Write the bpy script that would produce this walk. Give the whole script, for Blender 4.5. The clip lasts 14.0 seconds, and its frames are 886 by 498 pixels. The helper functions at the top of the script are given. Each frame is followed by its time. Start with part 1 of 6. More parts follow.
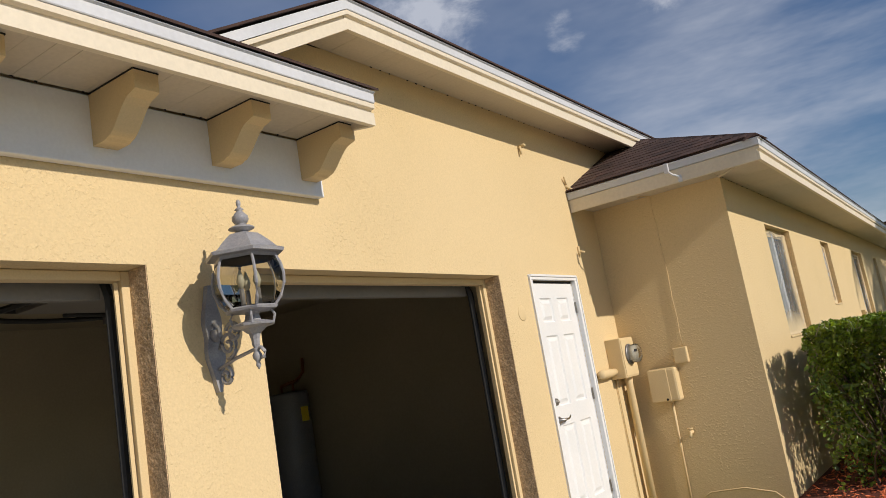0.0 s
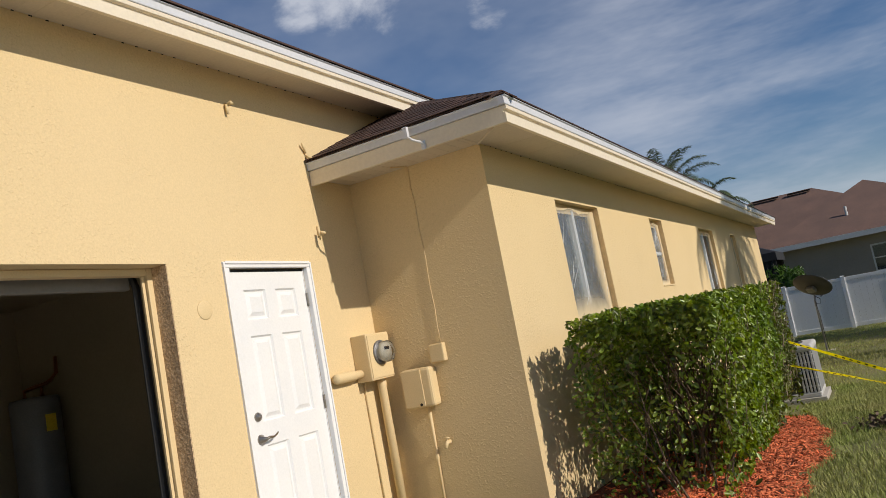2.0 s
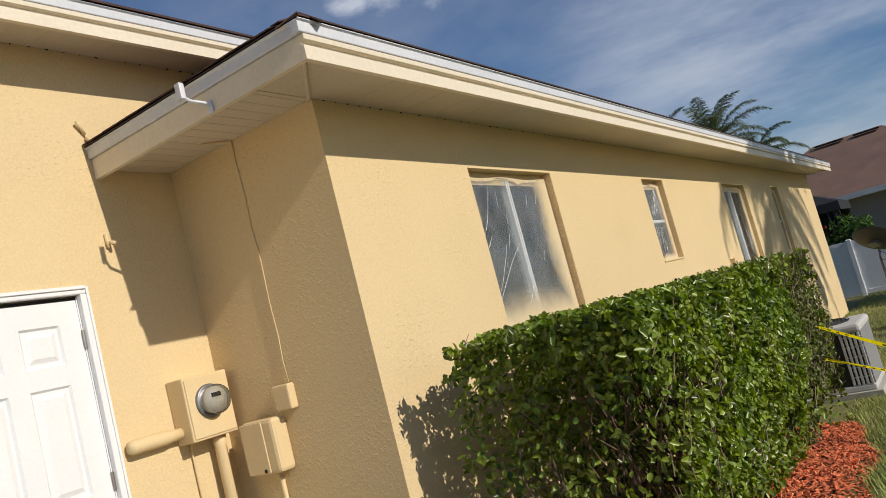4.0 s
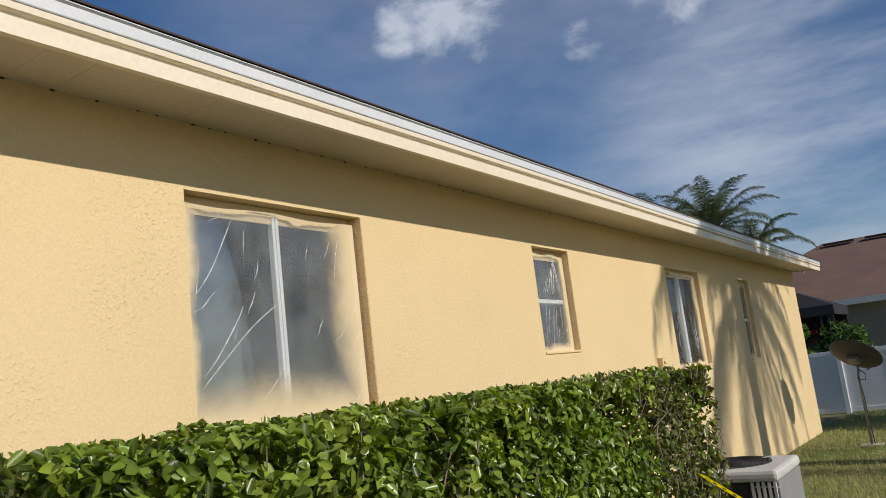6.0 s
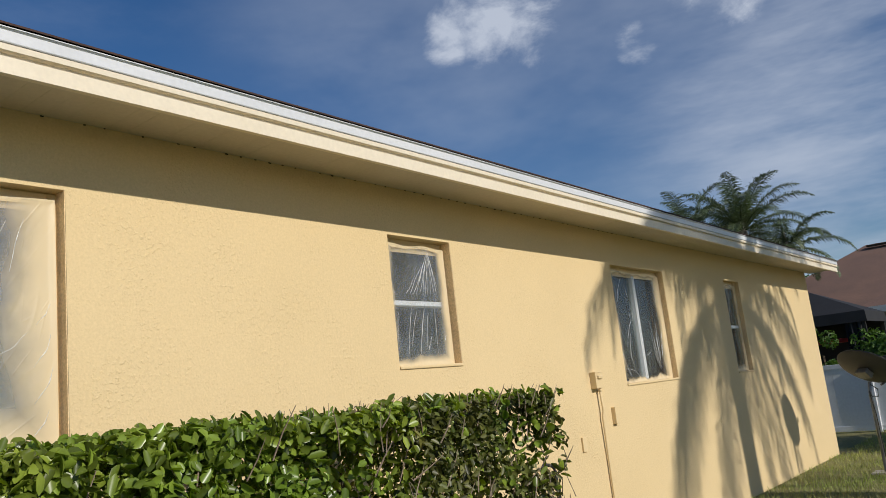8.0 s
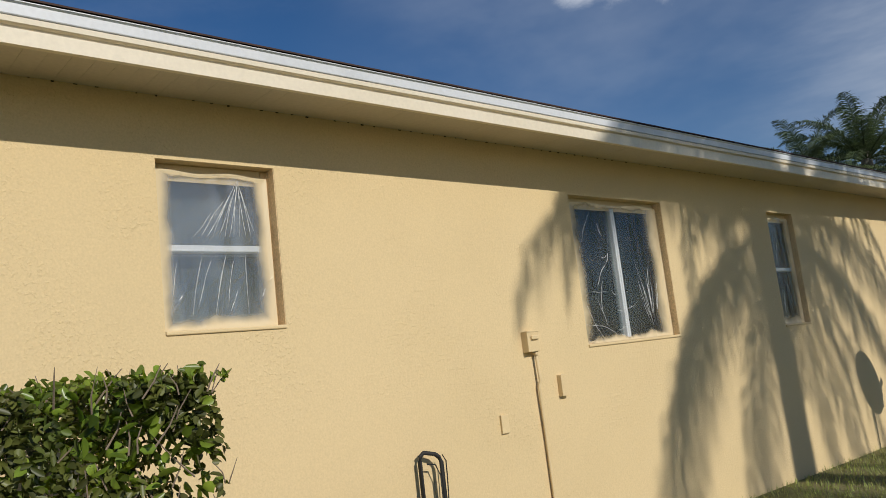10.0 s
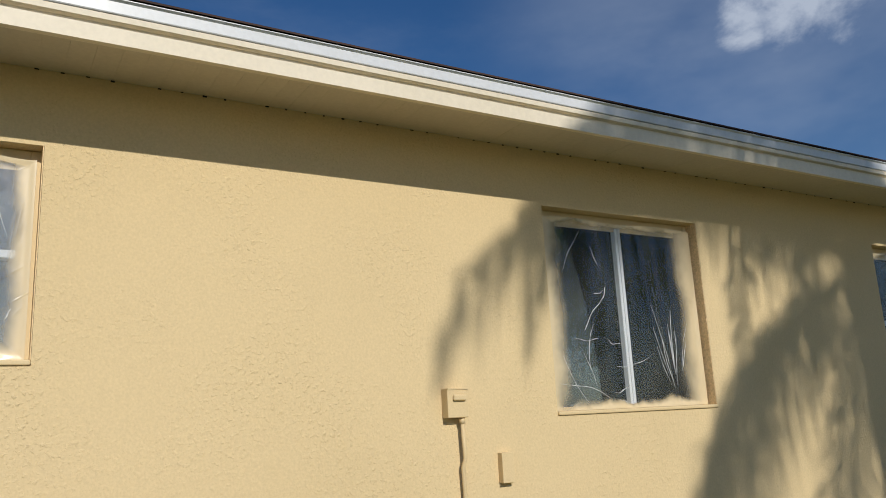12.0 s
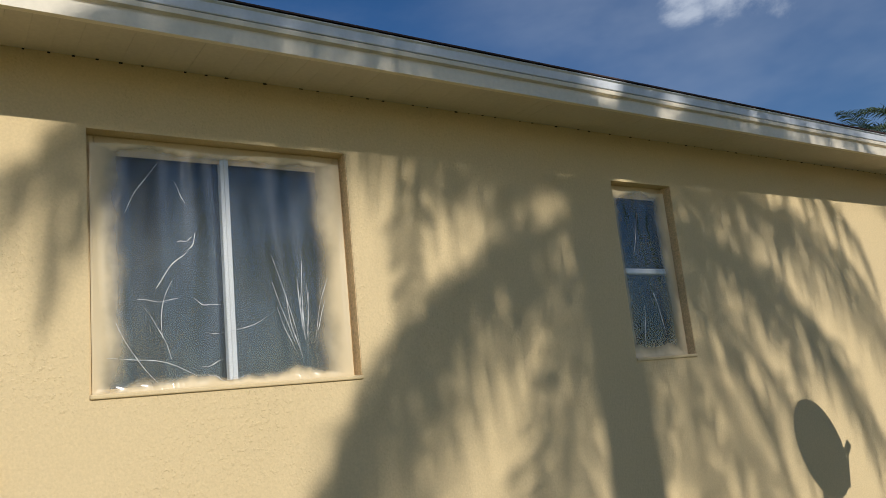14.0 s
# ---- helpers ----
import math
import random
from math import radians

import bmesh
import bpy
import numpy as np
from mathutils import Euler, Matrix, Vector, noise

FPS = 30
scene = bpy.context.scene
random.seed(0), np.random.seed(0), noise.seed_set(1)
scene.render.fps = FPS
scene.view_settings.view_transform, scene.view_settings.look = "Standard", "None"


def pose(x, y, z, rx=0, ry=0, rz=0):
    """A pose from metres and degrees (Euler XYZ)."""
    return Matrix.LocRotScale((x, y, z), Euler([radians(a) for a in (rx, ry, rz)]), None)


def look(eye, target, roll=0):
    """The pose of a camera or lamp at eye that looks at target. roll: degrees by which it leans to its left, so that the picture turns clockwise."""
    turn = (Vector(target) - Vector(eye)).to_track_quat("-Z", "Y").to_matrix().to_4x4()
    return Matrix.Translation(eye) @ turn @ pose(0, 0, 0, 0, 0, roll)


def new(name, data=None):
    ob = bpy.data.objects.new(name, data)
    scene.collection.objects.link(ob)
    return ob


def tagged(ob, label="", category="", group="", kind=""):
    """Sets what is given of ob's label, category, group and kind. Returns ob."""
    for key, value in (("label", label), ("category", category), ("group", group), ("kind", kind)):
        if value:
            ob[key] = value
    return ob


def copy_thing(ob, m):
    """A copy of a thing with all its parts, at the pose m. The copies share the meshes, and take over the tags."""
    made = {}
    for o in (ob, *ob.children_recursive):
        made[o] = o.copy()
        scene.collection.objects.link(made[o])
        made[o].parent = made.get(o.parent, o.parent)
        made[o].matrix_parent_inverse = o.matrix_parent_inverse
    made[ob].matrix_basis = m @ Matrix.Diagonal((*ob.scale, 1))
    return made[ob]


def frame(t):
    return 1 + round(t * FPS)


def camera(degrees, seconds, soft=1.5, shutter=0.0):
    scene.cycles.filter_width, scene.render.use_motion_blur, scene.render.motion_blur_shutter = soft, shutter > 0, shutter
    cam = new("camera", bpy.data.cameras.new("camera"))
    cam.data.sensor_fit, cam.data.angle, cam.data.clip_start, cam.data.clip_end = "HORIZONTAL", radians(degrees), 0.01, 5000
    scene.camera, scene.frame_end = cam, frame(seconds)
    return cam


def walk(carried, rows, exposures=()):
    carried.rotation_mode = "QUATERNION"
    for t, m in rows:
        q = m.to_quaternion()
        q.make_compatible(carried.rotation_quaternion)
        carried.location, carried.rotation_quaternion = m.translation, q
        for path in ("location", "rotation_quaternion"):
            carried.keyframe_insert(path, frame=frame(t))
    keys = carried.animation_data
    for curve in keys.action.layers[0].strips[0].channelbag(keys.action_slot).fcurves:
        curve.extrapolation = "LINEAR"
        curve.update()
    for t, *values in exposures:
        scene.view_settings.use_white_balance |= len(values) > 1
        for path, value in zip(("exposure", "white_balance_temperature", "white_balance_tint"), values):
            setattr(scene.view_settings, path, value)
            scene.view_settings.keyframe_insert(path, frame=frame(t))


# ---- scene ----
cam = camera(59.2, 14.0, soft=0.8)
PATH = [
    (0, (0.065, -0.04, 1.368), (-1.021, 1.606, 1.699), -9.7),
    (0.5, (0.233, 0.396, 1.363), (-0.76, 2.099, 1.698), -10.3),
    (1, (0.46, 0.797, 1.346), (-0.471, 2.539, 1.66), -10.4),
    (1.5, (0.668, 1.303, 1.314), (-0.256, 3.054, 1.594), -10.4),
    (2, (0.808, 1.784, 1.294), (-0.128, 3.535, 1.534), -10.8),
    (2.1, (0.825, 1.893, 1.303), (-0.116, 3.643, 1.534), -10.7),
    (2.2, (0.825, 2.0, 1.311), (-0.117, 3.75, 1.536), -11.1),
    (4.3, (1.144, 4.4, 1.356), (0.034, 6.05, 1.566), -14.3),
    (4.5, (1.206, 4.624, 1.353), (0.113, 6.282, 1.59), -11.7),
    (5, (1.27, 5.212, 1.366), (0.2, 6.874, 1.674), -10.6),
    (5.5, (1.34, 5.784, 1.37), (0.334, 7.482, 1.695), -10.0),
    (6, (1.406, 6.335, 1.364), (0.307, 7.971, 1.704), -6.8),
    (6.5, (1.449, 6.841, 1.389), (0.335, 8.465, 1.738), -5.6),
    (7, (1.59, 7.294, 1.372), (0.461, 8.908, 1.721), -4.6),
    (7.5, (1.71, 7.741, 1.328), (0.542, 9.323, 1.692), -5.0),
    (8, (1.875, 8.261, 1.303), (0.673, 9.816, 1.672), -6.3),
    (8.2, (1.95, 8.478, 1.271), (0.737, 10.024, 1.643), -7.0),
    (10.3, (2.256, 10.966, 1.218), (0.729, 12.23, 1.486), -6.3),
    (10.5, (2.258, 11.189, 1.224), (0.693, 12.405, 1.49), -6.2),
    (11, (2.101, 11.66, 1.217), (0.463, 12.767, 1.522), -6.3),
    (11.5, (1.959, 12.134, 1.226), (0.307, 13.193, 1.611), -4.4),
    (12, (1.917, 12.681, 1.208), (0.243, 13.687, 1.638), -2.9),
    (12.5, (2.009, 13.273, 1.188), (0.368, 14.337, 1.611), -5.3),
    (13, (2.086, 13.841, 1.13), (0.444, 14.891, 1.582), -4.8),
    (13.5, (2.051, 14.388, 1.087), (0.409, 15.452, 1.503), -5.2),
    (14, (2.033, 14.898, 1.056), (0.412, 16.006, 1.435), -5.8),
]
walk(cam, [(t, look(eye, target, roll)) for t, eye, target, roll in PATH],
     exposures=((0, -0.22, 6600, 11), (4.5, -0.14, 6480, 10), (8, -0.16, 6300, 9), (10.5, -0.36, 6200, 8), (14, -0.26, 6080, 8)))

# ---------------------------------------------------------------- world, sun
SUN = Vector((1.745, -0.11, 1.0)).normalized()      # towards the sun
world = bpy.data.worlds.new("world")
scene.world = world
world.use_nodes = True
wt = world.node_tree
wt.nodes.clear()


def wnode(kind, **kw):
    n = wt.nodes.new(kind)
    for k, v in kw.items():
        n.inputs[k].default_value = v
    return n


sky = wt.nodes.new("ShaderNodeTexSky")
sky.sky_type = "NISHITA"
sky.sun_disc = False
sky.sun_elevation = math.asin(SUN.z)
sky.sun_rotation = math.atan2(SUN.x, SUN.y)
sky.altitude, sky.air_density, sky.dust_density, sky.ozone_density = 0, 1.0, 0.4, 3.5
tc = wt.nodes.new("ShaderNodeTexCoord")


def wmath(op, a, b=None):
    n = wt.nodes.new("ShaderNodeMath")
    n.operation = op
    n.use_clamp = False
    for i, v in enumerate((a, b)):
        if v is None:
            continue
        if isinstance(v, (int, float)):
            n.inputs[i].default_value = v
        else:
            wt.links.new(v, n.inputs[i])
    return n.outputs[0]


def wnoise(scale, detail, stretch=(1, 1, 1), rot=(0, 0, 0), rough=0.55, distort=0.0):
    mp = wt.nodes.new("ShaderNodeMapping")
    mp.inputs["Scale"].default_value = stretch
    mp.inputs["Rotation"].default_value = rot
    wt.links.new(tc.outputs["Generated"], mp.inputs["Vector"])
    n = wnode("ShaderNodeTexNoise", Scale=scale, Detail=detail, Roughness=rough, Distortion=distort)
    wt.links.new(mp.outputs["Vector"], n.inputs["Vector"])
    return n.outputs["Fac"]


def wrange(v, a, b, c=0.0, d=1.0):
    n = wt.nodes.new("ShaderNodeMapRange")
    n.interpolation_type = "SMOOTHSTEP"
    for i, x in enumerate((a, b, c, d)):
        n.inputs[i + 1].default_value = x
    wt.links.new(v, n.inputs[0])
    return n.outputs[0]


def near(direction, inner, outer):
    """1 inside a cone about a direction of the sky, 0 outside it."""
    v = wt.nodes.new("ShaderNodeVectorMath")
    v.operation = "DOT_PRODUCT"
    v.inputs[1].default_value = Vector(direction).normalized()
    wt.links.new(tc.outputs["Generated"], v.inputs[0])
    return wrange(v.outputs["Value"], math.cos(radians(outer)), math.cos(radians(inner)))


# thin cirrus over the whole sky, thicker low down; three small cumulus puffs
cirrus = wrange(wnoise(2.2, 7, (1.0, 1.0, 3.0), (0.12, 0.2, 0.5), 0.6, 0.1), 0.46, 0.86, 0.0, 0.5)
streak = wrange(wnoise(1.7, 6, (1.0, 1.0, 4.2), (0.35, 0.1, 0.2), 0.62, 0.0), 0.38, 0.72, 0.04, 0.66)
veil = wmath("MULTIPLY", streak, near((0.05, 0.96, 0.16), 6, 32))
veil = wmath("ADD", veil, wmath("MULTIPLY", wrange(wnoise(2.6, 5, (1, 1, 2.2), (0.1, 0.5, 0.3)), 0.35, 0.75, 0.04, 0.26), near((-0.45, 0.80, 0.38), 8, 27)))
puffs = None
shape = wnoise(8.5, 8, (1, 1, 1.5), (0.4, 0.2, 0.1), 0.6, 0.25)
for d, inner, outer in (((-0.466, 0.768, 0.455), 1.2, 6.2), ((-0.44, 0.80, 0.415), 0.4, 3.6), ((-0.338, 0.857, 0.389), 0.2, 2.6),
                        ((-0.235, 0.87, 0.435), 0.8, 5.0), ((-0.53, 0.735, 0.43), 0.4, 3.0)):
    p = near(d, inner, outer)
    puffs = p if puffs is None else wmath("MAXIMUM", puffs, p)
cumulus = wrange(wmath("ADD", wmath("MULTIPLY", puffs, 0.46), wmath("MULTIPLY", shape, 1.25)), 0.98, 1.36, 0.0, 0.78)
cloud = wmath("MINIMUM", wmath("ADD", wmath("ADD", wmath("MULTIPLY", cirrus, 0.25), veil), cumulus), 0.85)
mixer = wt.nodes.new("ShaderNodeMix")
mixer.data_type = "RGBA"
mixer.inputs["B"].default_value = (7.6, 8.1, 9.2, 1)
wt.links.new(cloud, mixer.inputs["Factor"])
grade = wnode("ShaderNodeHueSaturation", Saturation=1.22, Value=1.0, Hue=0.506)
wt.links.new(sky.outputs["Color"], grade.inputs["Color"])
wt.links.new(grade.outputs["Color"], mixer.inputs["A"])
bg = wnode("ShaderNodeBackground", Strength=0.083)
wo = wt.nodes.new("ShaderNodeOutputWorld")
wt.links.new(mixer.outputs["Result"], bg.inputs["Color"])
wt.links.new(bg.outputs[0], wo.inputs[0])

sun_data = bpy.data.lights.new("sun", "SUN")
sun_data.energy, sun_data.angle, sun_data.color = 4.2, radians(0.53), (1.0, 0.915, 0.79)
sun = new("sun", sun_data)
sun.matrix_world = look(SUN * 60, (0, 0, 0))


# ---------------------------------------------------------------- materials
def mat(name, c1, c2=None, rough=0.8, s1=1.5, fine=60.0, fine_amount=0.12, bump=0.0, bscale=60.0, metal=0.0,
        stain=None, stain_scale=0.8, stain_amount=0.3, random_amount=0.0, spec=0.5, voronoi=False):
    m = bpy.data.materials.new(name)
    m.use_nodes = True
    nt = m.node_tree
    b = nt.nodes["Principled BSDF"]
    b.inputs["Roughness"].default_value = rough
    b.inputs["Metallic"].default_value = metal
    b.inputs["Specular IOR Level"].default_value = spec
    geo = nt.nodes.new("ShaderNodeNewGeometry")

    def tex(scale, detail=4):
        n = nt.nodes.new("ShaderNodeTexNoise")
        n.inputs["Scale"].default_value, n.inputs["Detail"].default_value = scale, detail
        nt.links.new(geo.outputs["Position"], n.inputs["Vector"])
        return n.outputs["Fac"]

    def ramp(v, lo, hi):
        n = nt.nodes.new("ShaderNodeMapRange")
        n.inputs[1].default_value, n.inputs[2].default_value = lo, hi
        nt.links.new(v, n.inputs[0])
        return n.outputs[0]

    def mix(a, bb, fac):
        n = nt.nodes.new("ShaderNodeMix")
        n.data_type = "RGBA"
        for v, sock in ((fac, n.inputs["Factor"]), (a, n.inputs["A"]), (bb, n.inputs["B"])):
            if isinstance(v, tuple):
                sock.default_value = (*v, 1)
            elif isinstance(v, (int, float)):
                sock.default_value = v
            else:
                nt.links.new(v, sock)
        return n.outputs["Result"]

    c2 = c2 or tuple(x * 0.85 for x in c1)
    col = mix(c1, c2, ramp(tex(s1), 0.3, 0.7))
    if stain:
        sv = nt.nodes.new("ShaderNodeMath")
        sv.operation = "MULTIPLY"
        sv.inputs[1].default_value = stain_amount
        nt.links.new(ramp(tex(stain_scale, 6), 0.5, 0.75), sv.inputs[0])
        col = mix(col, stain, sv.outputs[0])
    hs = nt.nodes.new("ShaderNodeHueSaturation")
    fv = nt.nodes.new("ShaderNodeMapRange")
    fv.inputs[1].default_value, fv.inputs[2].default_value = 0.25, 0.75
    fv.inputs[3].default_value, fv.inputs[4].default_value = 1 - fine_amount, 1 + fine_amount
    nt.links.new(tex(fine, 3), fv.inputs[0])
    val = fv.outputs[0]
    if random_amount:
        oi = nt.nodes.new("ShaderNodeObjectInfo")
        isl = nt.nodes.new("ShaderNodeNewGeometry")
        add = nt.nodes.new("ShaderNodeMath")
        nt.links.new(oi.outputs["Random"], add.inputs[0])
        nt.links.new(isl.outputs["Random Per Island"], add.inputs[1])
        fr = nt.nodes.new("ShaderNodeMath")
        fr.operation = "FRACT"
        nt.links.new(add.outputs[0], fr.inputs[0])
        rr = nt.nodes.new("ShaderNodeMapRange")
        rr.inputs[3].default_value, rr.inputs[4].default_value = 1 - random_amount, 1 + random_amount
        nt.links.new(fr.outputs[0], rr.inputs[0])
        mu = nt.nodes.new("ShaderNodeMath")
        mu.operation = "MULTIPLY"
        nt.links.new(val, mu.inputs[0])
        nt.links.new(rr.outputs[0], mu.inputs[1])
        val = mu.outputs[0]
    nt.links.new(val, hs.inputs["Value"])
    nt.links.new(col, hs.inputs["Color"])
    nt.links.new(hs.outputs["Color"], b.inputs["Base Color"])
    if bump:
        bp = nt.nodes.new("ShaderNodeBump")
        bp.inputs["Strength"].default_value = 1.0
        bp.inputs["Distance"].default_value = bump
        h = tex(bscale, 3)
        if voronoi:
            # sprayed grit with patches of flattened splashes
            isle = ramp(tex(bscale * 0.55, 3), 0.52, 0.70)
            patch = ramp(tex(2.3, 5), 0.36, 0.80)
            mm = nt.nodes.new("ShaderNodeMath")
            mm.operation = "MULTIPLY"
            nt.links.new(isle, mm.inputs[0])
            nt.links.new(patch, mm.inputs[1])
            ad = nt.nodes.new("ShaderNodeMath")
            ad.operation = "MULTIPLY_ADD"
            ad.inputs[1].default_value = 0.42
            nt.links.new(h, ad.inputs[0])
            sf = nt.nodes.new("ShaderNodeMath")
            sf.operation = "MULTIPLY"
            sf.inputs[1].default_value = 1.05
            nt.links.new(mm.outputs[0], sf.inputs[0])
            nt.links.new(sf.outputs[0], ad.inputs[2])
            h = ad.outputs[0]
        nt.links.new(h, bp.inputs["Height"])
        nt.links.new(bp.outputs[0], b.inputs["Normal"])
    return m


STUCCO = mat("yellow_stucco", (0.705, 0.548, 0.315), (0.68, 0.525, 0.295), 0.78, 0.7, 90, 0.06, 0.0040, 80,
             stain=(0.62, 0.48, 0.27), stain_scale=0.9, stain_amount=0.35, spec=0.25, voronoi=True)
# Lighter than the wall stucco; light on the far window jambs is painted in.
LITREV = mat("lit_reveal_stucco", (0.80, 0.60, 0.35), (0.72, 0.52, 0.29), 0.85, 14, 80, 0.2, 0.003, 60, spec=0.25)
PAINT = mat("yellow_paint", (0.705, 0.548, 0.315), (0.68, 0.525, 0.295), 0.6, 3, 120, 0.05, 0.0006, 90, spec=0.3)
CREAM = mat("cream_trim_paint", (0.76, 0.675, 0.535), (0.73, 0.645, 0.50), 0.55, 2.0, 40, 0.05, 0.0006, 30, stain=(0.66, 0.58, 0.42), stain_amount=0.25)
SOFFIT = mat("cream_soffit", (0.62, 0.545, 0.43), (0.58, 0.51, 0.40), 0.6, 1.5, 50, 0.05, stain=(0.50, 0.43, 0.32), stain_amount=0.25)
WHITE = mat("white_paint", (0.80, 0.80, 0.80), (0.76, 0.77, 0.78), 0.45, 4, 70, 0.03, 0.0004, 60)
METALW = mat("white_drip_metal", (0.66, 0.67, 0.70), (0.60, 0.62, 0.66), 0.35, 3, 40, 0.05, stain=(0.55, 0.55, 0.55), stain_scale=3)
SHINGLE = mat("brown_shingle", (0.085, 0.045, 0.035), (0.055, 0.032, 0.028), 0.92, 6, 180, 0.35, 0.002, 220, random_amount=0.28)
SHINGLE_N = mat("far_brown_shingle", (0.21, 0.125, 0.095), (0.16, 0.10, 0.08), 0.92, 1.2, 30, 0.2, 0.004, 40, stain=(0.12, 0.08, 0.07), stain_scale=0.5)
DARK = mat("dark_gap", (0.02, 0.017, 0.013), None, 0.9)
BLACK = mat("black_foam", (0.018, 0.017, 0.016), None, 0.7, 8, 90, 0.2, 0.001, 90)
NICKEL = mat("satin_nickel", (0.42, 0.38, 0.33), (0.34, 0.31, 0.27), 0.3, 20, 200, 0.05, metal=1.0)
LAMPM = mat("weathered_grey_lamp_paint", (0.33, 0.33, 0.35), (0.24, 0.24, 0.27), 0.5, 12, 120, 0.15, 0.0005, 150, stain=(0.42, 0.40, 0.38), stain_scale=20)
CONCRETE = mat("concrete", (0.47, 0.445, 0.40), (0.41, 0.385, 0.345), 0.85, 2, 80, 0.12, 0.001, 90, stain=(0.38, 0.35, 0.3))
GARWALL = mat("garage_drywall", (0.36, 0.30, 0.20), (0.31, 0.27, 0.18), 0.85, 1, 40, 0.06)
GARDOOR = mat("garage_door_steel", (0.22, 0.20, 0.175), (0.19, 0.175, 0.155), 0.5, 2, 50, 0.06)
STEEL = mat("galvanised_steel", (0.30, 0.30, 0.31), (0.22, 0.22, 0.24), 0.45, 10, 90, 0.1, metal=0.8)
HEATER = mat("grey_heater_enamel", (0.19, 0.20, 0.21), None, 0.4, 3)
YLABEL = mat("yellow_label", (0.75, 0.58, 0.03), None, 0.6)
COPPER = mat("copper_pipe", (0.45, 0.22, 0.12), None, 0.4, 10, 60, 0.1, metal=1.0)
INTER = mat("interior_paint", (0.30, 0.29, 0.27), None, 0.85)
GRASSG = mat("lawn_soil", (0.15, 0.17, 0.045), (0.215, 0.19, 0.08), 0.95, 0.9, 25, 0.35, 0.02, 30, stain=(0.18, 0.145, 0.07), stain_scale=0.7, stain_amount=0.6)
BLADE = mat("grass_blades", (0.26, 0.33, 0.06), (0.37, 0.35, 0.12), 0.7, 1.2, 20, 0.2, random_amount=0.35)
MULCHG = mat("mulch_bed", (0.15, 0.035, 0.018), (0.10, 0.025, 0.014), 0.95, 8, 50, 0.4, 0.02, 60)
CHIP = mat("red_mulch_chips", (0.74, 0.21, 0.085), (0.58, 0.145, 0.06), 0.9, 12, 90, 0.3, random_amount=0.45)
BARK = mat("twig_bark", (0.16, 0.11, 0.07), (0.10, 0.07, 0.045), 0.9, 20, 120, 0.3)
TWIG = mat("pale_twig_bark", (0.30, 0.23, 0.17), (0.20, 0.15, 0.11), 0.85, 20, 120, 0.2)
PALMT = mat("palm_trunk_bark", (0.26, 0.23, 0.19), (0.19, 0.17, 0.14), 0.9, 4, 60, 0.2, 0.01, 25)
VINYL = mat("white_vinyl", (0.84, 0.85, 0.87), (0.80, 0.81, 0.84), 0.5, 1, 20, 0.04)
NWALL = mat("taupe_stucco", (0.30, 0.265, 0.22), (0.26, 0.23, 0.19), 0.85, 1, 30, 0.06, 0.003, 40)
NTRIM = mat("grey_white_trim", (0.62, 0.63, 0.62), None, 0.5)
ACM = mat("light_grey_ac_enamel", (0.60, 0.59, 0.57), (0.54, 0.53, 0.51), 0.45, 5, 60, 0.05, stain=(0.42, 0.40, 0.36), stain_scale=5)
ACGREY = mat("mid_grey_ac_enamel", (0.27, 0.27, 0.275), (0.24, 0.24, 0.245), 0.5, 5, 60, 0.05)
ACDARK = mat("dark_coil_fins", (0.03, 0.03, 0.032), (0.05, 0.05, 0.05), 0.6, 20, 150, 0.2)
TAPEK = mat("black_print", (0.02, 0.02, 0.02), None, 0.4)
DISHM = mat("dark_grey_dish", (0.055, 0.055, 0.055), (0.042, 0.042, 0.042), 0.55, 6, 60, 0.1)
CANOPY = mat("black_canopy_cloth", (0.018, 0.019, 0.023), (0.012, 0.013, 0.016), 0.8, 2)
RED = mat("red_cloth", (0.30, 0.02, 0.03), None, 0.8)
METER_FACE = mat("meter_face", (0.55, 0.54, 0.50), None, 0.5, 30)


def leaf_mat(name, c1, c2, rough, thru, amount=0.3):
    m = mat(name, c1, c2, rough, 3.0, 30, 0.15, random_amount=amount)
    nt = m.node_tree
    b = nt.nodes["Principled BSDF"]
    tr = nt.nodes.new("ShaderNodeBsdfTranslucent")
    src = b.inputs["Base Color"].links[0].from_socket
    hs = nt.nodes.new("ShaderNodeHueSaturation")
    hs.inputs["Value"].default_value, hs.inputs["Saturation"].default_value = 1.5, 1.15
    nt.links.new(src, hs.inputs["Color"])
    nt.links.new(hs.outputs[0], tr.inputs["Color"])
    mx = nt.nodes.new("ShaderNodeMixShader")
    mx.inputs[0].default_value = thru
    nt.links.new(b.outputs[0], mx.inputs[1])
    nt.links.new(tr.outputs[0], mx.inputs[2])
    nt.links.new(mx.outputs[0], nt.nodes["Material Output"].inputs[0])
    return m


TAPEY = leaf_mat("yellow_tape", (0.80, 0.68, 0.04), (0.78, 0.66, 0.05), 0.35, 0.45, 0.02)
LEAF = leaf_mat("glossy_hedge_leaf", (0.102, 0.170, 0.020), (0.205, 0.255, 0.035), 0.32, 0.28, 0.65)
LEAFDRY = leaf_mat("dull_hedge_leaf", (0.075, 0.105, 0.020), (0.125, 0.115, 0.030), 0.45, 0.22, 0.6)
FROND = leaf_mat("palm_leaflet", (0.085, 0.12, 0.05), (0.12, 0.15, 0.07), 0.45, 0.2)
SHRUB = leaf_mat("bright_shrub_leaf", (0.06, 0.13, 0.02), (0.10, 0.18, 0.03), 0.5, 0.25)


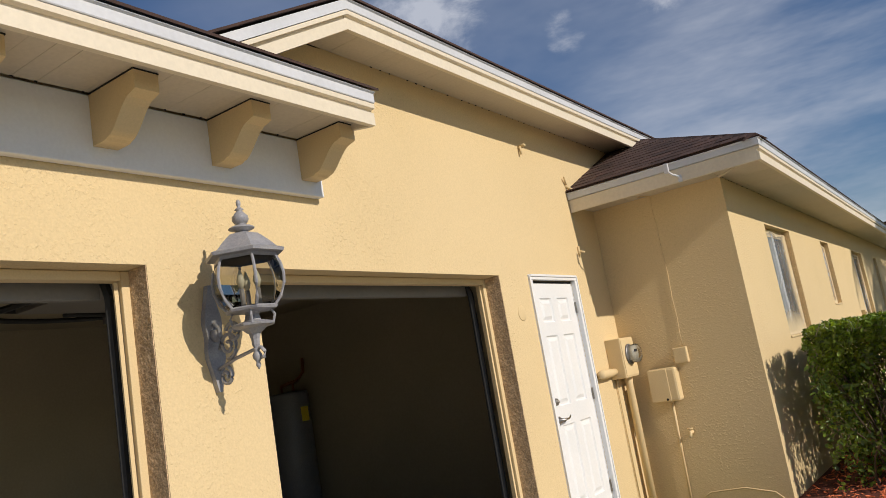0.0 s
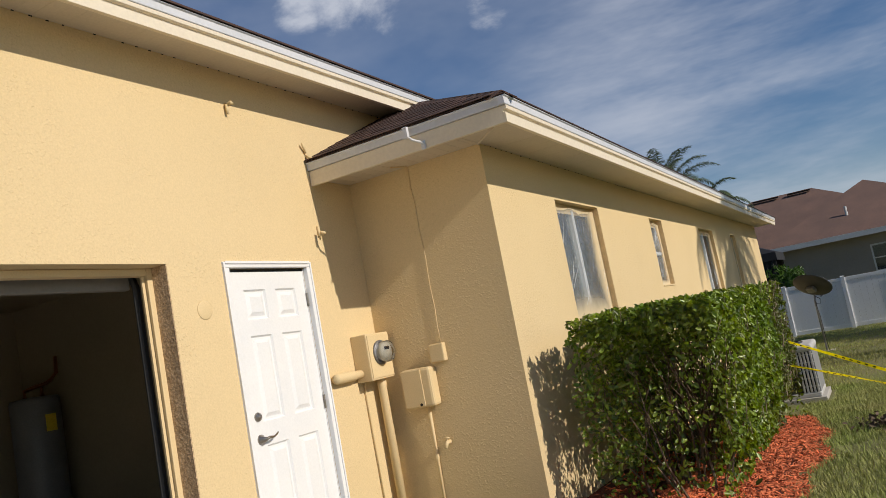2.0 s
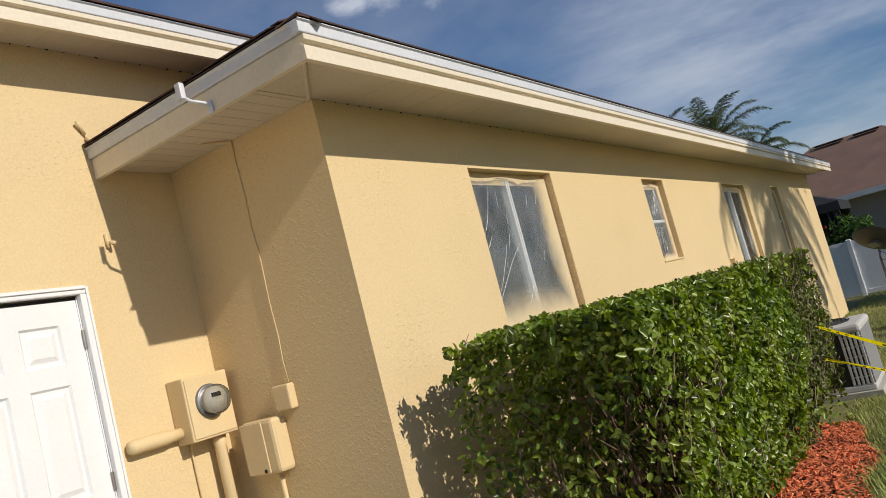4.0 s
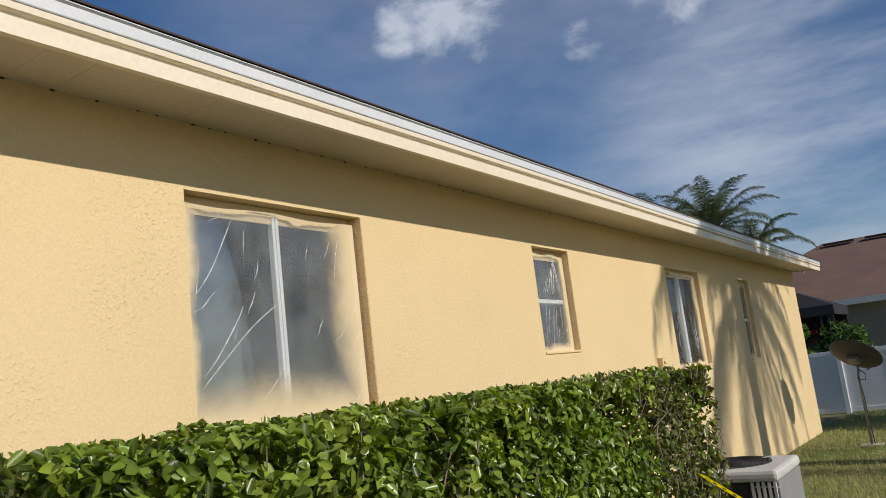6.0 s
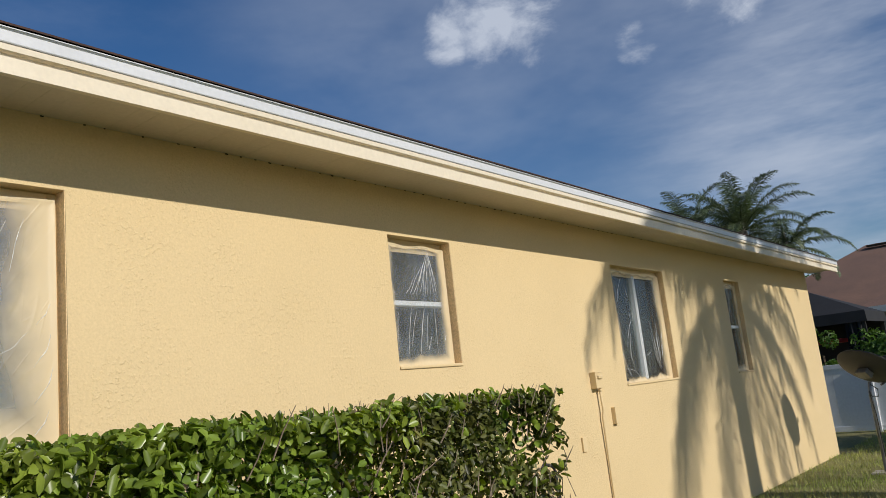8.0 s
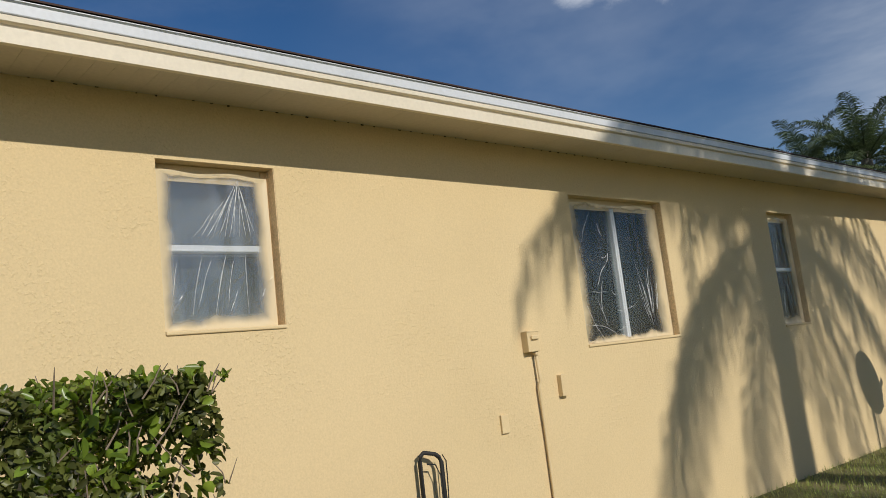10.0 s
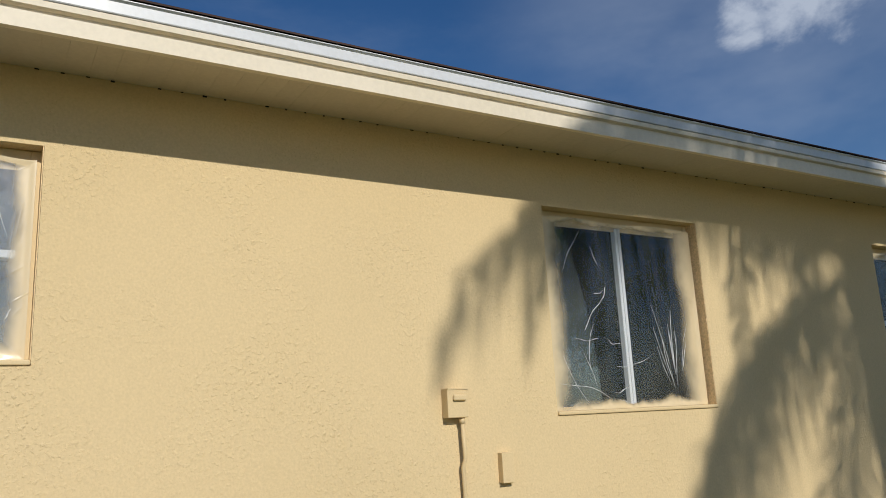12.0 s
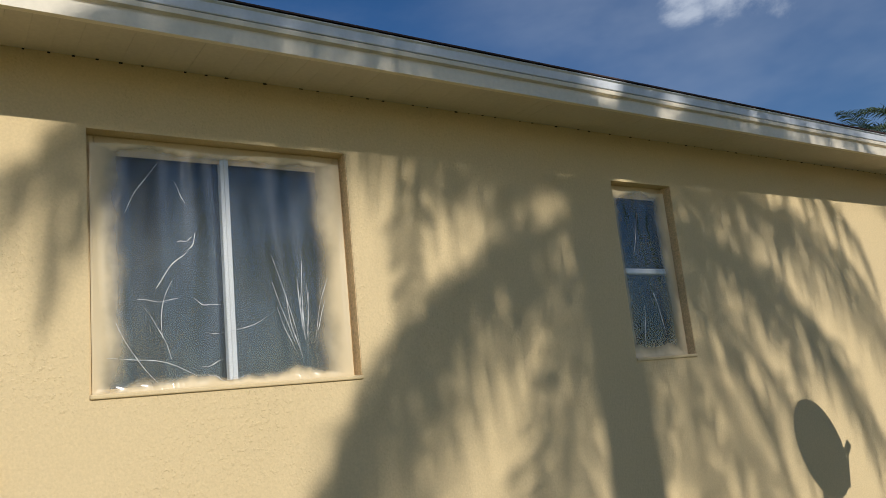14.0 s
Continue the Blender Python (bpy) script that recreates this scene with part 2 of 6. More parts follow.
def glass_mat(name, tint=(0.9, 0.95, 0.95), rough=0.0):
    m = bpy.data.materials.new(name)
    m.use_nodes = True
    nt = m.node_tree
    nt.nodes.clear()
    out = nt.nodes.new("ShaderNodeOutputMaterial")
    fr = nt.nodes.new("ShaderNodeFresnel")
    fr.inputs[0].default_value = 1.5
    tr = nt.nodes.new("ShaderNodeBsdfTransparent")
    tr.inputs[0].default_value = (*tint, 1)
    gl = nt.nodes.new("ShaderNodeBsdfGlossy")
    gl.inputs["Roughness"].default_value = rough
    mx = nt.nodes.new("ShaderNodeMixShader")
    nt.links.new(fr.outputs[0], mx.inputs[0])
    nt.links.new(tr.outputs[0], mx.inputs[1])
    nt.links.new(gl.outputs[0], mx.inputs[2])
    nt.links.new(mx.outputs[0], out.inputs[0])
    return m


GLASS = glass_mat("window_glass")
LAMPGLASS = glass_mat("lamp_glass", (0.74, 0.72, 0.66))


def film_mat(name, haze, edge_l, edge_r, edge_b, edge_t, gloss=0.19, lean=1.0):
    """Clear plastic sheet, milky and creased, with yellow overspray creeping in from its edges."""
    m = bpy.data.materials.new(name)
    m.use_nodes = True
    nt = m.node_tree
    nt.nodes.clear()
    N, L = nt.nodes.new, nt.links.new

    def mth(op, a, b=None, clamp=False):
        n = N("ShaderNodeMath")
        n.operation, n.use_clamp = op, clamp
        for i, v in enumerate((a, b)):
            if v is None:
                continue
            if isinstance(v, (int, float)):
                n.inputs[i].default_value = v
            else:
                L(v, n.inputs[i])
        return n.outputs[0]

    out = N("ShaderNodeOutputMaterial")
    uv = N("ShaderNodeUVMap")
    sp = N("ShaderNodeSeparateXYZ")
    L(uv.outputs[0], sp.inputs[0])
    no = N("ShaderNodeTexNoise")
    no.inputs["Scale"].default_value, no.inputs["Detail"].default_value = 3.0, 5
    geo = N("ShaderNodeNewGeometry")
    L(geo.outputs["Position"], no.inputs["Vector"])
    wob = mth("MULTIPLY", mth("SUBTRACT", no.outputs["Fac"], 0.5), 0.17)
    u, v = sp.outputs[0], sp.outputs[1]

    def edge(dist, width):
        n = N("ShaderNodeMapRange")
        n.interpolation_type = "SMOOTHSTEP"
        n.inputs[1].default_value, n.inputs[2].default_value = width, width * 0.12
        n.inputs[3].default_value, n.inputs[4].default_value = 0.0, 0.93
        L(mth("ADD", dist, wob), n.inputs[0])
        return n.outputs[0]

    paint = mth("MAXIMUM", mth("MAXIMUM", edge(u, edge_l), edge(mth("SUBTRACT", 1.0, u), edge_r)),
                mth("MAXIMUM", edge(v, edge_b), edge(mth("SUBTRACT", 1.0, v), edge_t)))
    tr = N("ShaderNodeBsdfTransparent")
    tr.inputs[0].default_value = (0.93, 0.94, 0.95, 1)
    df = N("ShaderNodeBsdfDiffuse")
    df.inputs[0].default_value = (0.62, 0.64, 0.66, 1)
    gl = N("ShaderNodeBsdfGlossy")
    gl.inputs["Roughness"].default_value = 0.15
    gl.inputs[0].default_value = (0.9, 0.9, 0.9, 1)
    wet = N("ShaderNodeBsdfPrincipled")
    wet.inputs["Base Color"].default_value = (0.70, 0.57, 0.36, 1)
    wet.inputs["Roughness"].default_value = 0.38
    n2 = N("ShaderNodeTexNoise")
    n2.inputs["Scale"].default_value, n2.inputs["Detail"].default_value = 5.0, 4
    L(geo.outputs["Position"], n2.inputs["Vector"])
    hz = N("ShaderNodeMapRange")
    hz.inputs[1].default_value, hz.inputs[2].default_value = 0.3, 0.7
    hz.inputs[3].default_value, hz.inputs[4].default_value = haze * 0.6, haze * 1.4
    L(n2.outputs["Fac"], hz.inputs[0])
    # fine creases: thin ridges of stretched noise at two slants, gathered in patches
    ridge = None
    for slant, scale, stretch in ((0.62 * lean, 11.0, 0.05), (0.15 * lean, 15.0, 0.07), (1.0 * lean, 9.0, 0.06)):
        turn = N("ShaderNodeMapping")
        turn.inputs["Rotation"].default_value = (slant, 0, 0)
        L(geo.outputs["Position"], turn.inputs["Vector"])
        mp = N("ShaderNodeMapping")
        mp.inputs["Scale"].default_value = (1, 1, stretch)
        L(turn.outputs[0], mp.inputs["Vector"])
        nn = N("ShaderNodeTexNoise")
        nn.inputs["Scale"].default_value, nn.inputs["Detail"].default_value = scale, 1
        L(mp.outputs[0], nn.inputs["Vector"])
        a = mth("ABSOLUTE", mth("SUBTRACT", nn.outputs["Fac"], 0.5))
        a = mth("SUBTRACT", 1.0, mth("MULTIPLY", a, 20.0), True)
        gate = N("ShaderNodeTexNoise")
        gate.inputs["Scale"].default_value = 2.5 + scale * 0.25
        L(geo.outputs["Position"], gate.inputs["Vector"])
        gm = mth("MULTIPLY", mth("SUBTRACT", gate.outputs["Fac"], 0.50), 6.0, True)
        a = mth("MULTIPLY", a, gm)
        ridge = a if ridge is None else mth("MAXIMUM", ridge, a)
    bp = N("ShaderNodeBump")
    bp.inputs["Distance"].default_value, bp.inputs["Strength"].default_value = 0.0009, 1.0
    L(ridge, bp.inputs["Height"])
    for sh in (df, gl, wet):
        L(bp.outputs[0], sh.inputs["Normal"])
    m1, m2, m3 = N("ShaderNodeMixShader"), N("ShaderNodeMixShader"), N("ShaderNodeMixShader")
    L(hz.outputs[0], m1.inputs[0]); L(tr.outputs[0], m1.inputs[1]); L(df.outputs[0], m1.inputs[2])
    m2.inputs[0].default_value = gloss
    L(m1.outputs[0], m2.inputs[1]); L(gl.outputs[0], m2.inputs[2])
    L(paint, m3.inputs[0]); L(m2.outputs[0], m3.inputs[1]); L(wet.outputs[0], m3.inputs[2])
    L(m3.outputs[0], out.inputs[0])
    return m


def fold_glint_mat(name):
    """Doubled plastic along a fold, shiny; its milky white paints the sun glint."""
    m = bpy.data.materials.new(name)
    m.use_nodes = True
    nt = m.node_tree
    b = nt.nodes["Principled BSDF"]
    b.inputs["Base Color"].default_value = (0.78, 0.79, 0.80, 1)
    b.inputs["Roughness"].default_value = 0.22
    n = nt.nodes.new("ShaderNodeTexNoise")
    n.inputs["Scale"].default_value = 24.0
    r = nt.nodes.new("ShaderNodeMapRange")
    r.inputs[1].default_value, r.inputs[2].default_value = 0.35, 0.62
    r.inputs[3].default_value, r.inputs[4].default_value = 0.35, 0.9
    g = nt.nodes.new("ShaderNodeNewGeometry")
    nt.links.new(g.outputs["Position"], n.inputs["Vector"])
    nt.links.new(n.outputs["Fac"], r.inputs[0])
    nt.links.new(r.outputs[0], b.inputs["Alpha"])
    return m


# ---------------------------------------------------------------- mesh helpers
def link_bm(name, bm, material, smooth=False):
    me = bpy.data.meshes.new(name)
    bm.normal_update()
    bm.to_mesh(me)
    bm.free()
    for mm in (material if isinstance(material, (list, tuple)) else [material]):
        me.materials.append(mm)
    if smooth:
        me.polygons.foreach_set("use_smooth", [True] * len(me.polygons))
    return new(name, me)


def part(name, bm, material, parent, label="", smooth=False):
    ob = link_bm(name, bm, material, smooth)
    ob.parent = parent
    if label:
        ob["label"] = label
    return ob


def structure(name, bm, material, label, category, smooth=False):
    return tagged(link_bm(name, bm, material, smooth), label, category, kind="structure")


def empty(name, loc, label, category, group="", kind=""):
    ob = new(name)
    ob.empty_display_size = 0.1
    ob.location = loc
    return tagged(ob, label, category, group, kind)


def box(bm, x0, x1, y0, y1, z0, z1, bevel=0.0, mi=0):
    vs = [bm.verts.new((x, y, z)) for x in (x0, x1) for y in (y0, y1) for z in (z0, z1)]
    fs = []
    for q in ((0, 1, 3, 2), (4, 6, 7, 5), (0, 4, 5, 1), (2, 3, 7, 6), (0, 2, 6, 4), (1, 5, 7, 3)):
        f = bm.faces.new([vs[i] for i in q])
        f.material_index = mi
        fs.append(f)
    if bevel:
        es = list({e for f in fs for e in f.edges})
        bmesh.ops.bevel(bm, geom=es, offset=bevel, segments=2, profile=0.5, affect="EDGES")
    return bm


def bbox(*a, bevel=0.0):
    return box(bmesh.new(), *a, bevel=bevel)


def tube(bm, points, radii, seg=8, caps=True):
    """A round tube along points; radii is one number or one per point."""
    pts = [Vector(p) for p in points]
    rr = radii if isinstance(radii, (list, tuple)) else [radii] * len(pts)
    rings = []
    up = Vector((0, 0, 1))
    for i, p in enumerate(pts):
        d = (pts[min(i + 1, len(pts) - 1)] - pts[max(i - 1, 0)]).normalized()
        a = d.cross(up if abs(d.z) < 0.95 else Vector((1, 0, 0))).normalized()
        b = d.cross(a)
        rings.append([bm.verts.new(p + (a * math.cos(t) + b * math.sin(t)) * rr[i]) for t in (2 * math.pi * k / seg for k in range(seg))])
    for r0, r1 in zip(rings, rings[1:]):
        for k in range(seg):
            bm.faces.new((r0[k], r0[(k + 1) % seg], r1[(k + 1) % seg], r1[k]))
    if caps:
        bm.faces.new(rings[0][::-1])
        bm.faces.new(rings[-1])
    bmesh.ops.recalc_face_normals(bm, faces=bm.faces)
    return bm


def lathe(bm, profile, origin, seg=16, axis="z"):
    """Turns a profile of (radius, height) round an axis."""
    o = Vector(origin)
    rings = []
    for r, h in profile:
        ring = []
        for k in range(seg):
            t = 2 * math.pi * (k + 0.5) / seg
            c, s = r * math.cos(t), r * math.sin(t)
            v = {"z": (c, s, h), "x": (h, c, s), "y": (c, h, s)}[axis]
            ring.append(bm.verts.new(o + Vector(v)))
        rings.append(ring)
    for r0, r1 in zip(rings, rings[1:]):
        for k in range(seg):
            bm.faces.new((r0[k], r0[(k + 1) % seg], r1[(k + 1) % seg], r1[k]))
    bm.faces.new(rings[0][::-1])
    bm.faces.new(rings[-1])
    bmesh.ops.recalc_face_normals(bm, faces=bm.faces)
    return bm


def extrude_profile(bm, pts, a0, a1, axis="y"):
    """A closed outline, given in the two other axes, drawn out along an axis."""
    def place(p, a):
        return {"y": (p[0], a, p[1]), "x": (a, p[0], p[1]), "z": (p[0], p[1], a)}[axis]
    r0 = [bm.verts.new(place(p, a0)) for p in pts]
    r1 = [bm.verts.new(place(p, a1)) for p in pts]
    n = len(pts)
    for k in range(n):
        bm.faces.new((r0[k], r0[(k + 1) % n], r1[(k + 1) % n], r1[k]))
    bm.faces.new(r0[::-1])
    bm.faces.new(r1)
    bmesh.ops.recalc_face_normals(bm, faces=bm.faces)
    return bm


def wall(axis, face, back, u0, u1, z0, z1, holes=()):
    """A wall across an axis ('x' or 'y') from its face to its back, with openings (u0, u1, z0, z1) through it."""
    bm = bmesh.new()
    us = sorted({u0, u1, *(h[0] for h in holes), *(h[1] for h in holes)})
    zs = sorted({z0, z1, *(h[2] for h in holes), *(h[3] for h in holes)})
    us = [u for u in us if u0 <= u <= u1]
    zs = [z for z in zs if z0 <= z <= z1]
    verts = {}

    def v(d, u, z):
        key = (d, round(u, 4), round(z, 4))
        if key not in verts:
            verts[key] = bm.verts.new((d, u, z) if axis == "x" else (u, d, z))
        return verts[key]

    def solid(i, j):
        if not (0 <= i < len(us) - 1 and 0 <= j < len(zs) - 1):
            return False
        cu, cz = (us[i] + us[i + 1]) / 2, (zs[j] + zs[j + 1]) / 2
        return not any(h[0] < cu < h[1] and h[2] < cz < h[3] for h in holes)

    for i in range(len(us) - 1):
        for j in range(len(zs) - 1):
            if not solid(i, j):
                continue
            a, b, c, d = us[i], us[i + 1], zs[j], zs[j + 1]
            for p in (face, back):
                bm.faces.new((v(p, a, c), v(p, b, c), v(p, b, d), v(p, a, d)))
            for ni, nj, q in ((i - 1, j, (a, c, a, d)), (i + 1, j, (b, c, b, d)), (i, j - 1, (a, c, b, c)), (i, j + 1, (a, d, b, d))):
                if not solid(ni, nj):
                    bm.faces.new((v(face, q[0], q[1]), v(face, q[2], q[3]), v(back, q[2], q[3]), v(back, q[0], q[1])))
    bmesh.ops.recalc_face_normals(bm, faces=bm.faces)
    return bm


def raw_mesh(name, verts, faces, material, smooth=False):
    me = bpy.data.meshes.new(name)
    me.from_pydata(verts, [], faces)
    me.materials.append(material)
    if smooth:
        me.polygons.foreach_set("use_smooth", [True] * len(me.polygons))
    return new(name, me)


# ---------------------------------------------------------------- plan
GX, WX = -2.885, -1.615          # outer faces of the garage wall and of the wing wall
CY, EY = 7.23, 23.06             # cross wall, far end of the wing
HEAD = 2.43                      # window heads
PITCH = 0.45


def ground_z(x, y):
    z = float(np.interp(y, [-10, 4, 8, 12, 20, 28, 60], [-0.05, -0.06, -0.17, -0.27, -0.38, -0.45, -0.5]))
    return z


# ground: one sheet to the horizon
xs = [-600, -120, -40, -12, -4, 0, 4, 8, 14, 40, 120, 600]
ys = [-600, -120, -40, -10, 4, 6, 8, 10, 12, 14, 17, 20, 24, 28, 34, 45, 60, 120, 600]
bm = bmesh.new()
grid = [[bm.verts.new((x, y, ground_z(x, y))) for y in ys] for x in xs]
for i in range(len(xs) - 1):
    for j in range(len(ys) - 1):
        bm.faces.new((grid[i][j], grid[i + 1][j], grid[i + 1][j + 1], grid[i][j + 1]))
structure("ground", bm, GRASSG, "green lawn with dry brown patches", "lawn", True)
structure("driveway", bbox(-2.7, 4.2, -9.0, 6.3, -0.16, -0.03, bevel=0.01), CONCRETE, "pale concrete driveway before the garage", "driveway")

# walls
gar1, gar2 = (-0.39, 2.06, -0.3, 2.09), (2.675, 5.135, -0.3, 2.09)
door_hole = (5.635, 6.465, -0.05, 2.075)
structure("wall_garage", wall("x", GX, GX - 0.2, -3.2, CY + 0.2, -0.3, 3.52, (gar1, gar2, door_hole, (-3.3, 3.45, 2.95, 3.6))), STUCCO,
          "yellow stucco garage wall with rough texture", "wall")
structure("wall_cross", wall("y", CY, CY + 0.2, GX + 0.001, WX, -0.4, 2.80), STUCCO, "yellow stucco return wall in shade", "wall")
W1, W2, W3, W4 = (8.67, 9.965, 1.21, HEAD), (12.17, 12.86, 1.505, HEAD), (15.5, 16.81, 1.205, HEAD), (18.85, 19.46, 1.18, HEAD)
structure("wall_wing", wall("x", WX, WX - 0.2, CY + 0.2, EY, -0.6, 2.80, (W1, W2, W3, W4)), STUCCO,
          "long yellow stucco side wall with four windows", "wall")
structure("wall_end", wall("y", EY, EY + 0.2, -12.0, WX, -0.6, 2.80), STUCCO, "yellow stucco end wall of the wing", "wall")
structure("wall_west", wall("x", -12.2, -12.0, -3.2, EY + 0.2, -0.6, 2.80), STUCCO, "yellow stucco far side wall", "wall")
structure("wall_front", wall("y", -3.4, -3.2, -12.0, GX, -0.3, 2.80), STUCCO, "yellow stucco front wall", "wall")
structure("wall_gable", extrude_profile(bmesh.new(), [(2.05, 2.951), (3.449, 2.951), (3.449, 3.495), (3.30, 3.49), (2.27, 2.953)], GX - 0.2, GX, "x"), STUCCO,
          "yellow stucco wall under the raking board", "wall")
structure("wall_upper", wall("x", GX, GX - 0.2, CY + 0.2, 9.2, 2.81, 3.52), STUCCO, "yellow stucco upper wall meeting the hip roof", "wall")
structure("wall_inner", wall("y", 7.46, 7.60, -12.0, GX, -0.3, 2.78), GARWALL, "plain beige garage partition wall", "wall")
structure("wall_room_divider", wall("x", -5.2, -5.1, 7.60, EY, -0.3, 2.78), INTER, "plain inner wall of the rooms", "wall")
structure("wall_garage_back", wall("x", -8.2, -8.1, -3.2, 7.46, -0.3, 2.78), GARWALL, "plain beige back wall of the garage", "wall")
structure("floor", bbox(-11.99, GX - 0.001, -3.19, 7.45, -0.2, -0.012), CONCRETE, "grey concrete garage floor", "floor")
structure("floor_rooms", bbox(-11.99, WX - 0.21, 7.61, EY - 0.001, -0.2, -0.012), INTER, "plain dark room floor", "floor")
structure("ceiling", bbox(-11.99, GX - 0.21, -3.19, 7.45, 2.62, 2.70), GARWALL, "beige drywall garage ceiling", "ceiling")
structure("ceiling_rooms", bbox(-11.99, WX - 0.21, 7.61, EY - 0.001, 2.62, 2.70), INTER, "plain room ceiling", "ceiling")


# ---------------------------------------------------------------- eaves: soffit, fascia, drip edge, roof slabs
def eave_profile(x, z):
    """Fascia seen in section: x its outer face, z its lower edge; house on the lower x side."""
    board = [(x - 0.03, z), (x, z), (x, z + 0.070), (x - 0.016, z + 0.073), (x - 0.016, z + 0.090), (x + 0.010, z + 0.094),
             (x + 0.012, z + 0.119), (x - 0.03, z + 0.119)]
    drip = [(x - 0.03, z + 0.123), (x + 0.014, z + 0.123), (x + 0.017, z + 0.127), (x + 0.017, z + 0.174), (x + 0.029, z + 0.181),
            (x + 0.029, z + 0.185), (x - 0.03, z + 0.185)]
    return board, drip


def eave_along_y(name, x, z, y0, y1, inner, parent_label, seed=0, lap=0.0):
    """An eave along y: fascia board, drip metal and grooved soffit back to the wall."""
    board, drip = eave_profile(x, z)
    f = structure(name + "_fascia", extrude_profile(bmesh.new(), board, y0, y1), CREAM, "cream painted fascia board " + parent_label, "fascia")
    part("drip_edge", extrude_profile(bmesh.new(), drip, y0 - lap, y1), METALW, f, "white metal drip edge")
    bm = bmesh.new()
    sz = z + 0.052
    rnd = random.Random(seed)
    box(bm, inner, x - 0.031, y0 + 0.002, y1 - 0.002, sz + 0.006, sz + 0.014)
    y = y0 + 0.01
    while y < y1 - 0.02:
        w = min(0.1006, y1 - 0.004 - y)
        box(bm, inner + 0.003, x - 0.032, y, y + w, sz + rnd.uniform(0, 0.0012), sz + 0.0055)
        y += 0.1016
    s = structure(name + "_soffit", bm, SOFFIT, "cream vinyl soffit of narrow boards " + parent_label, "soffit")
    bm = bmesh.new()
    y = y0 + 0.61
    while y < y1 - 0.1:
        box(bm, inner + 0.002, inner + 0.008, y, y + rnd.uniform(0.006, 0.020), sz - rnd.uniform(0.002, 0.006), sz + 0.0005)
        y += 0.1016 * rnd.choice((1, 1, 2))
    part("channel_gap", bm, DARK, s, "dark gaps where soffit meets wall")["kind"] = "stuff"
    return f


EX, EZ = -1.14, 2.720            # wing eave
eave_along_y("eave_wing", EX, EZ, 6.705, 23.62, WX + 0.001, "along the wing", 1, 0.029)
eave_along_y("eave_garage", -2.54, 3.445, 3.31, 8.45, GX + 0.001, "above the garage wall", 2)
eave_along_y("eave_low", -2.36, 2.772, -4.0, 3.19, GX + 0.06, "over the garage doors", 3)


# front eave of the wing, along x, facing the driveway
FY = 6.705
board, drip = eave_profile(0, EZ)
bm = extrude_profile(bmesh.new(), [(FY + 0.03, EZ), (FY, EZ), (FY, EZ + 0.119), (FY + 0.03, EZ + 0.119)], GX + 0.002, EX - 0.0305, "x")
f = structure("eave_front_fascia", bm, CREAM, "cream painted fascia board facing the driveway", "fascia")
part("drip_edge", extrude_profile(bmesh.new(), [(FY - p[0], p[1]) for p in drip], GX + 0.002, EX - 0.0305, "x"), METALW, f, "white metal drip edge")
bm = bmesh.new()
x = GX + 0.01
while x < WX - 0.01:
    w = min(0.098, WX - 0.002 - x)
    box(bm, x, x + w, FY + 0.032, CY - 0.003, EZ + 0.052, EZ + 0.0575)
    x += 0.1016
box(bm, GX + 0.005, WX - 0.001, FY + 0.032, CY - 0.001, EZ + 0.058, EZ + 0.066)
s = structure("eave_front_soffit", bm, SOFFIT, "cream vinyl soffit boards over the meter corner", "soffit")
bm = bmesh.new()
tube(bm, [(WX + 0.0, CY - 0.02, EZ + 0.048), (EX - 0.04, FY + 0.03, EZ + 0.048)], 0.012, 6)
part("mitre_strip", bm, SOFFIT, s)


def slab(name, pts, t, material, label):
    bm = bmesh.new()
    lo = [bm.verts.new(p) for p in pts]
    hi = [bm.verts.new((p[0], p[1], p[2] + t)) for p in pts]
    n = len(pts)
    bm.faces.new(lo[::-1])
    bm.faces.new(hi)
    for k in range(n):
        bm.faces.new((lo[k], lo[(k + 1) % n], hi[(k + 1) % n], hi[k]))
    bmesh.ops.recalc_face_normals(bm, faces=bm.faces)
    return structure(name, bm, material, label, "roof")


RZ = EZ + 0.190                   # roof surface at the eave line
RX, RF, RB = EX + 0.036, FY - 0.03, 23.65
half = 5.6
ridge_x, ridge_z = RX - half, RZ + PITCH * half
slab("roof_wing_side", [(RX, RF, RZ), (RX, RB, RZ), (ridge_x, RB - half, ridge_z), (ridge_x, RF + half, ridge_z)], 0.009, SHINGLE,
     "dark brown asphalt shingle roof slope")
roof_front = slab("roof_wing_front", [(GX + 0.004, RF, RZ), (RX - 0.002, RF, RZ), (ridge_x, RF + half, ridge_z), (GX + 0.004, RF + half, ridge_z)][:2]
                  + [(GX + 0.004, RF + (RX - GX - 0.004), RZ + PITCH * (RX - GX - 0.004))], 0.008, SHINGLE, "dark brown shingle hip above the meter corner")
slab("roof_wing_end", [(RX, RB + 0.002, RZ), (RX - 2 * half, RB + 0.002, RZ), (ridge_x, RB - half, ridge_z)], 0.008, SHINGLE, "dark brown shingle end slope")
slab("roof_wing_far", [(RX - 2 * half, RB, RZ), (RX - 2 * half, 7.5, RZ), (ridge_x, 7.5, ridge_z), (ridge_x, RB - half, ridge_z)], 0.008, SHINGLE,
     "dark brown shingle far slope")
UZ, UX, UP = 3.445 + 0.190, -2.498, 0.31
HB = 3.29 + UP * 4.7 / 0.52
slab("roof_garage_side", [(UX, 3.29, UZ), (UX, 9.2, UZ), (UX - 4.7, 9.2, UZ + UP * 4.7), (UX - 4.7, HB, UZ + UP * 4.7)], 0.014, SHINGLE,
     "dark brown shingle slope above the garage")
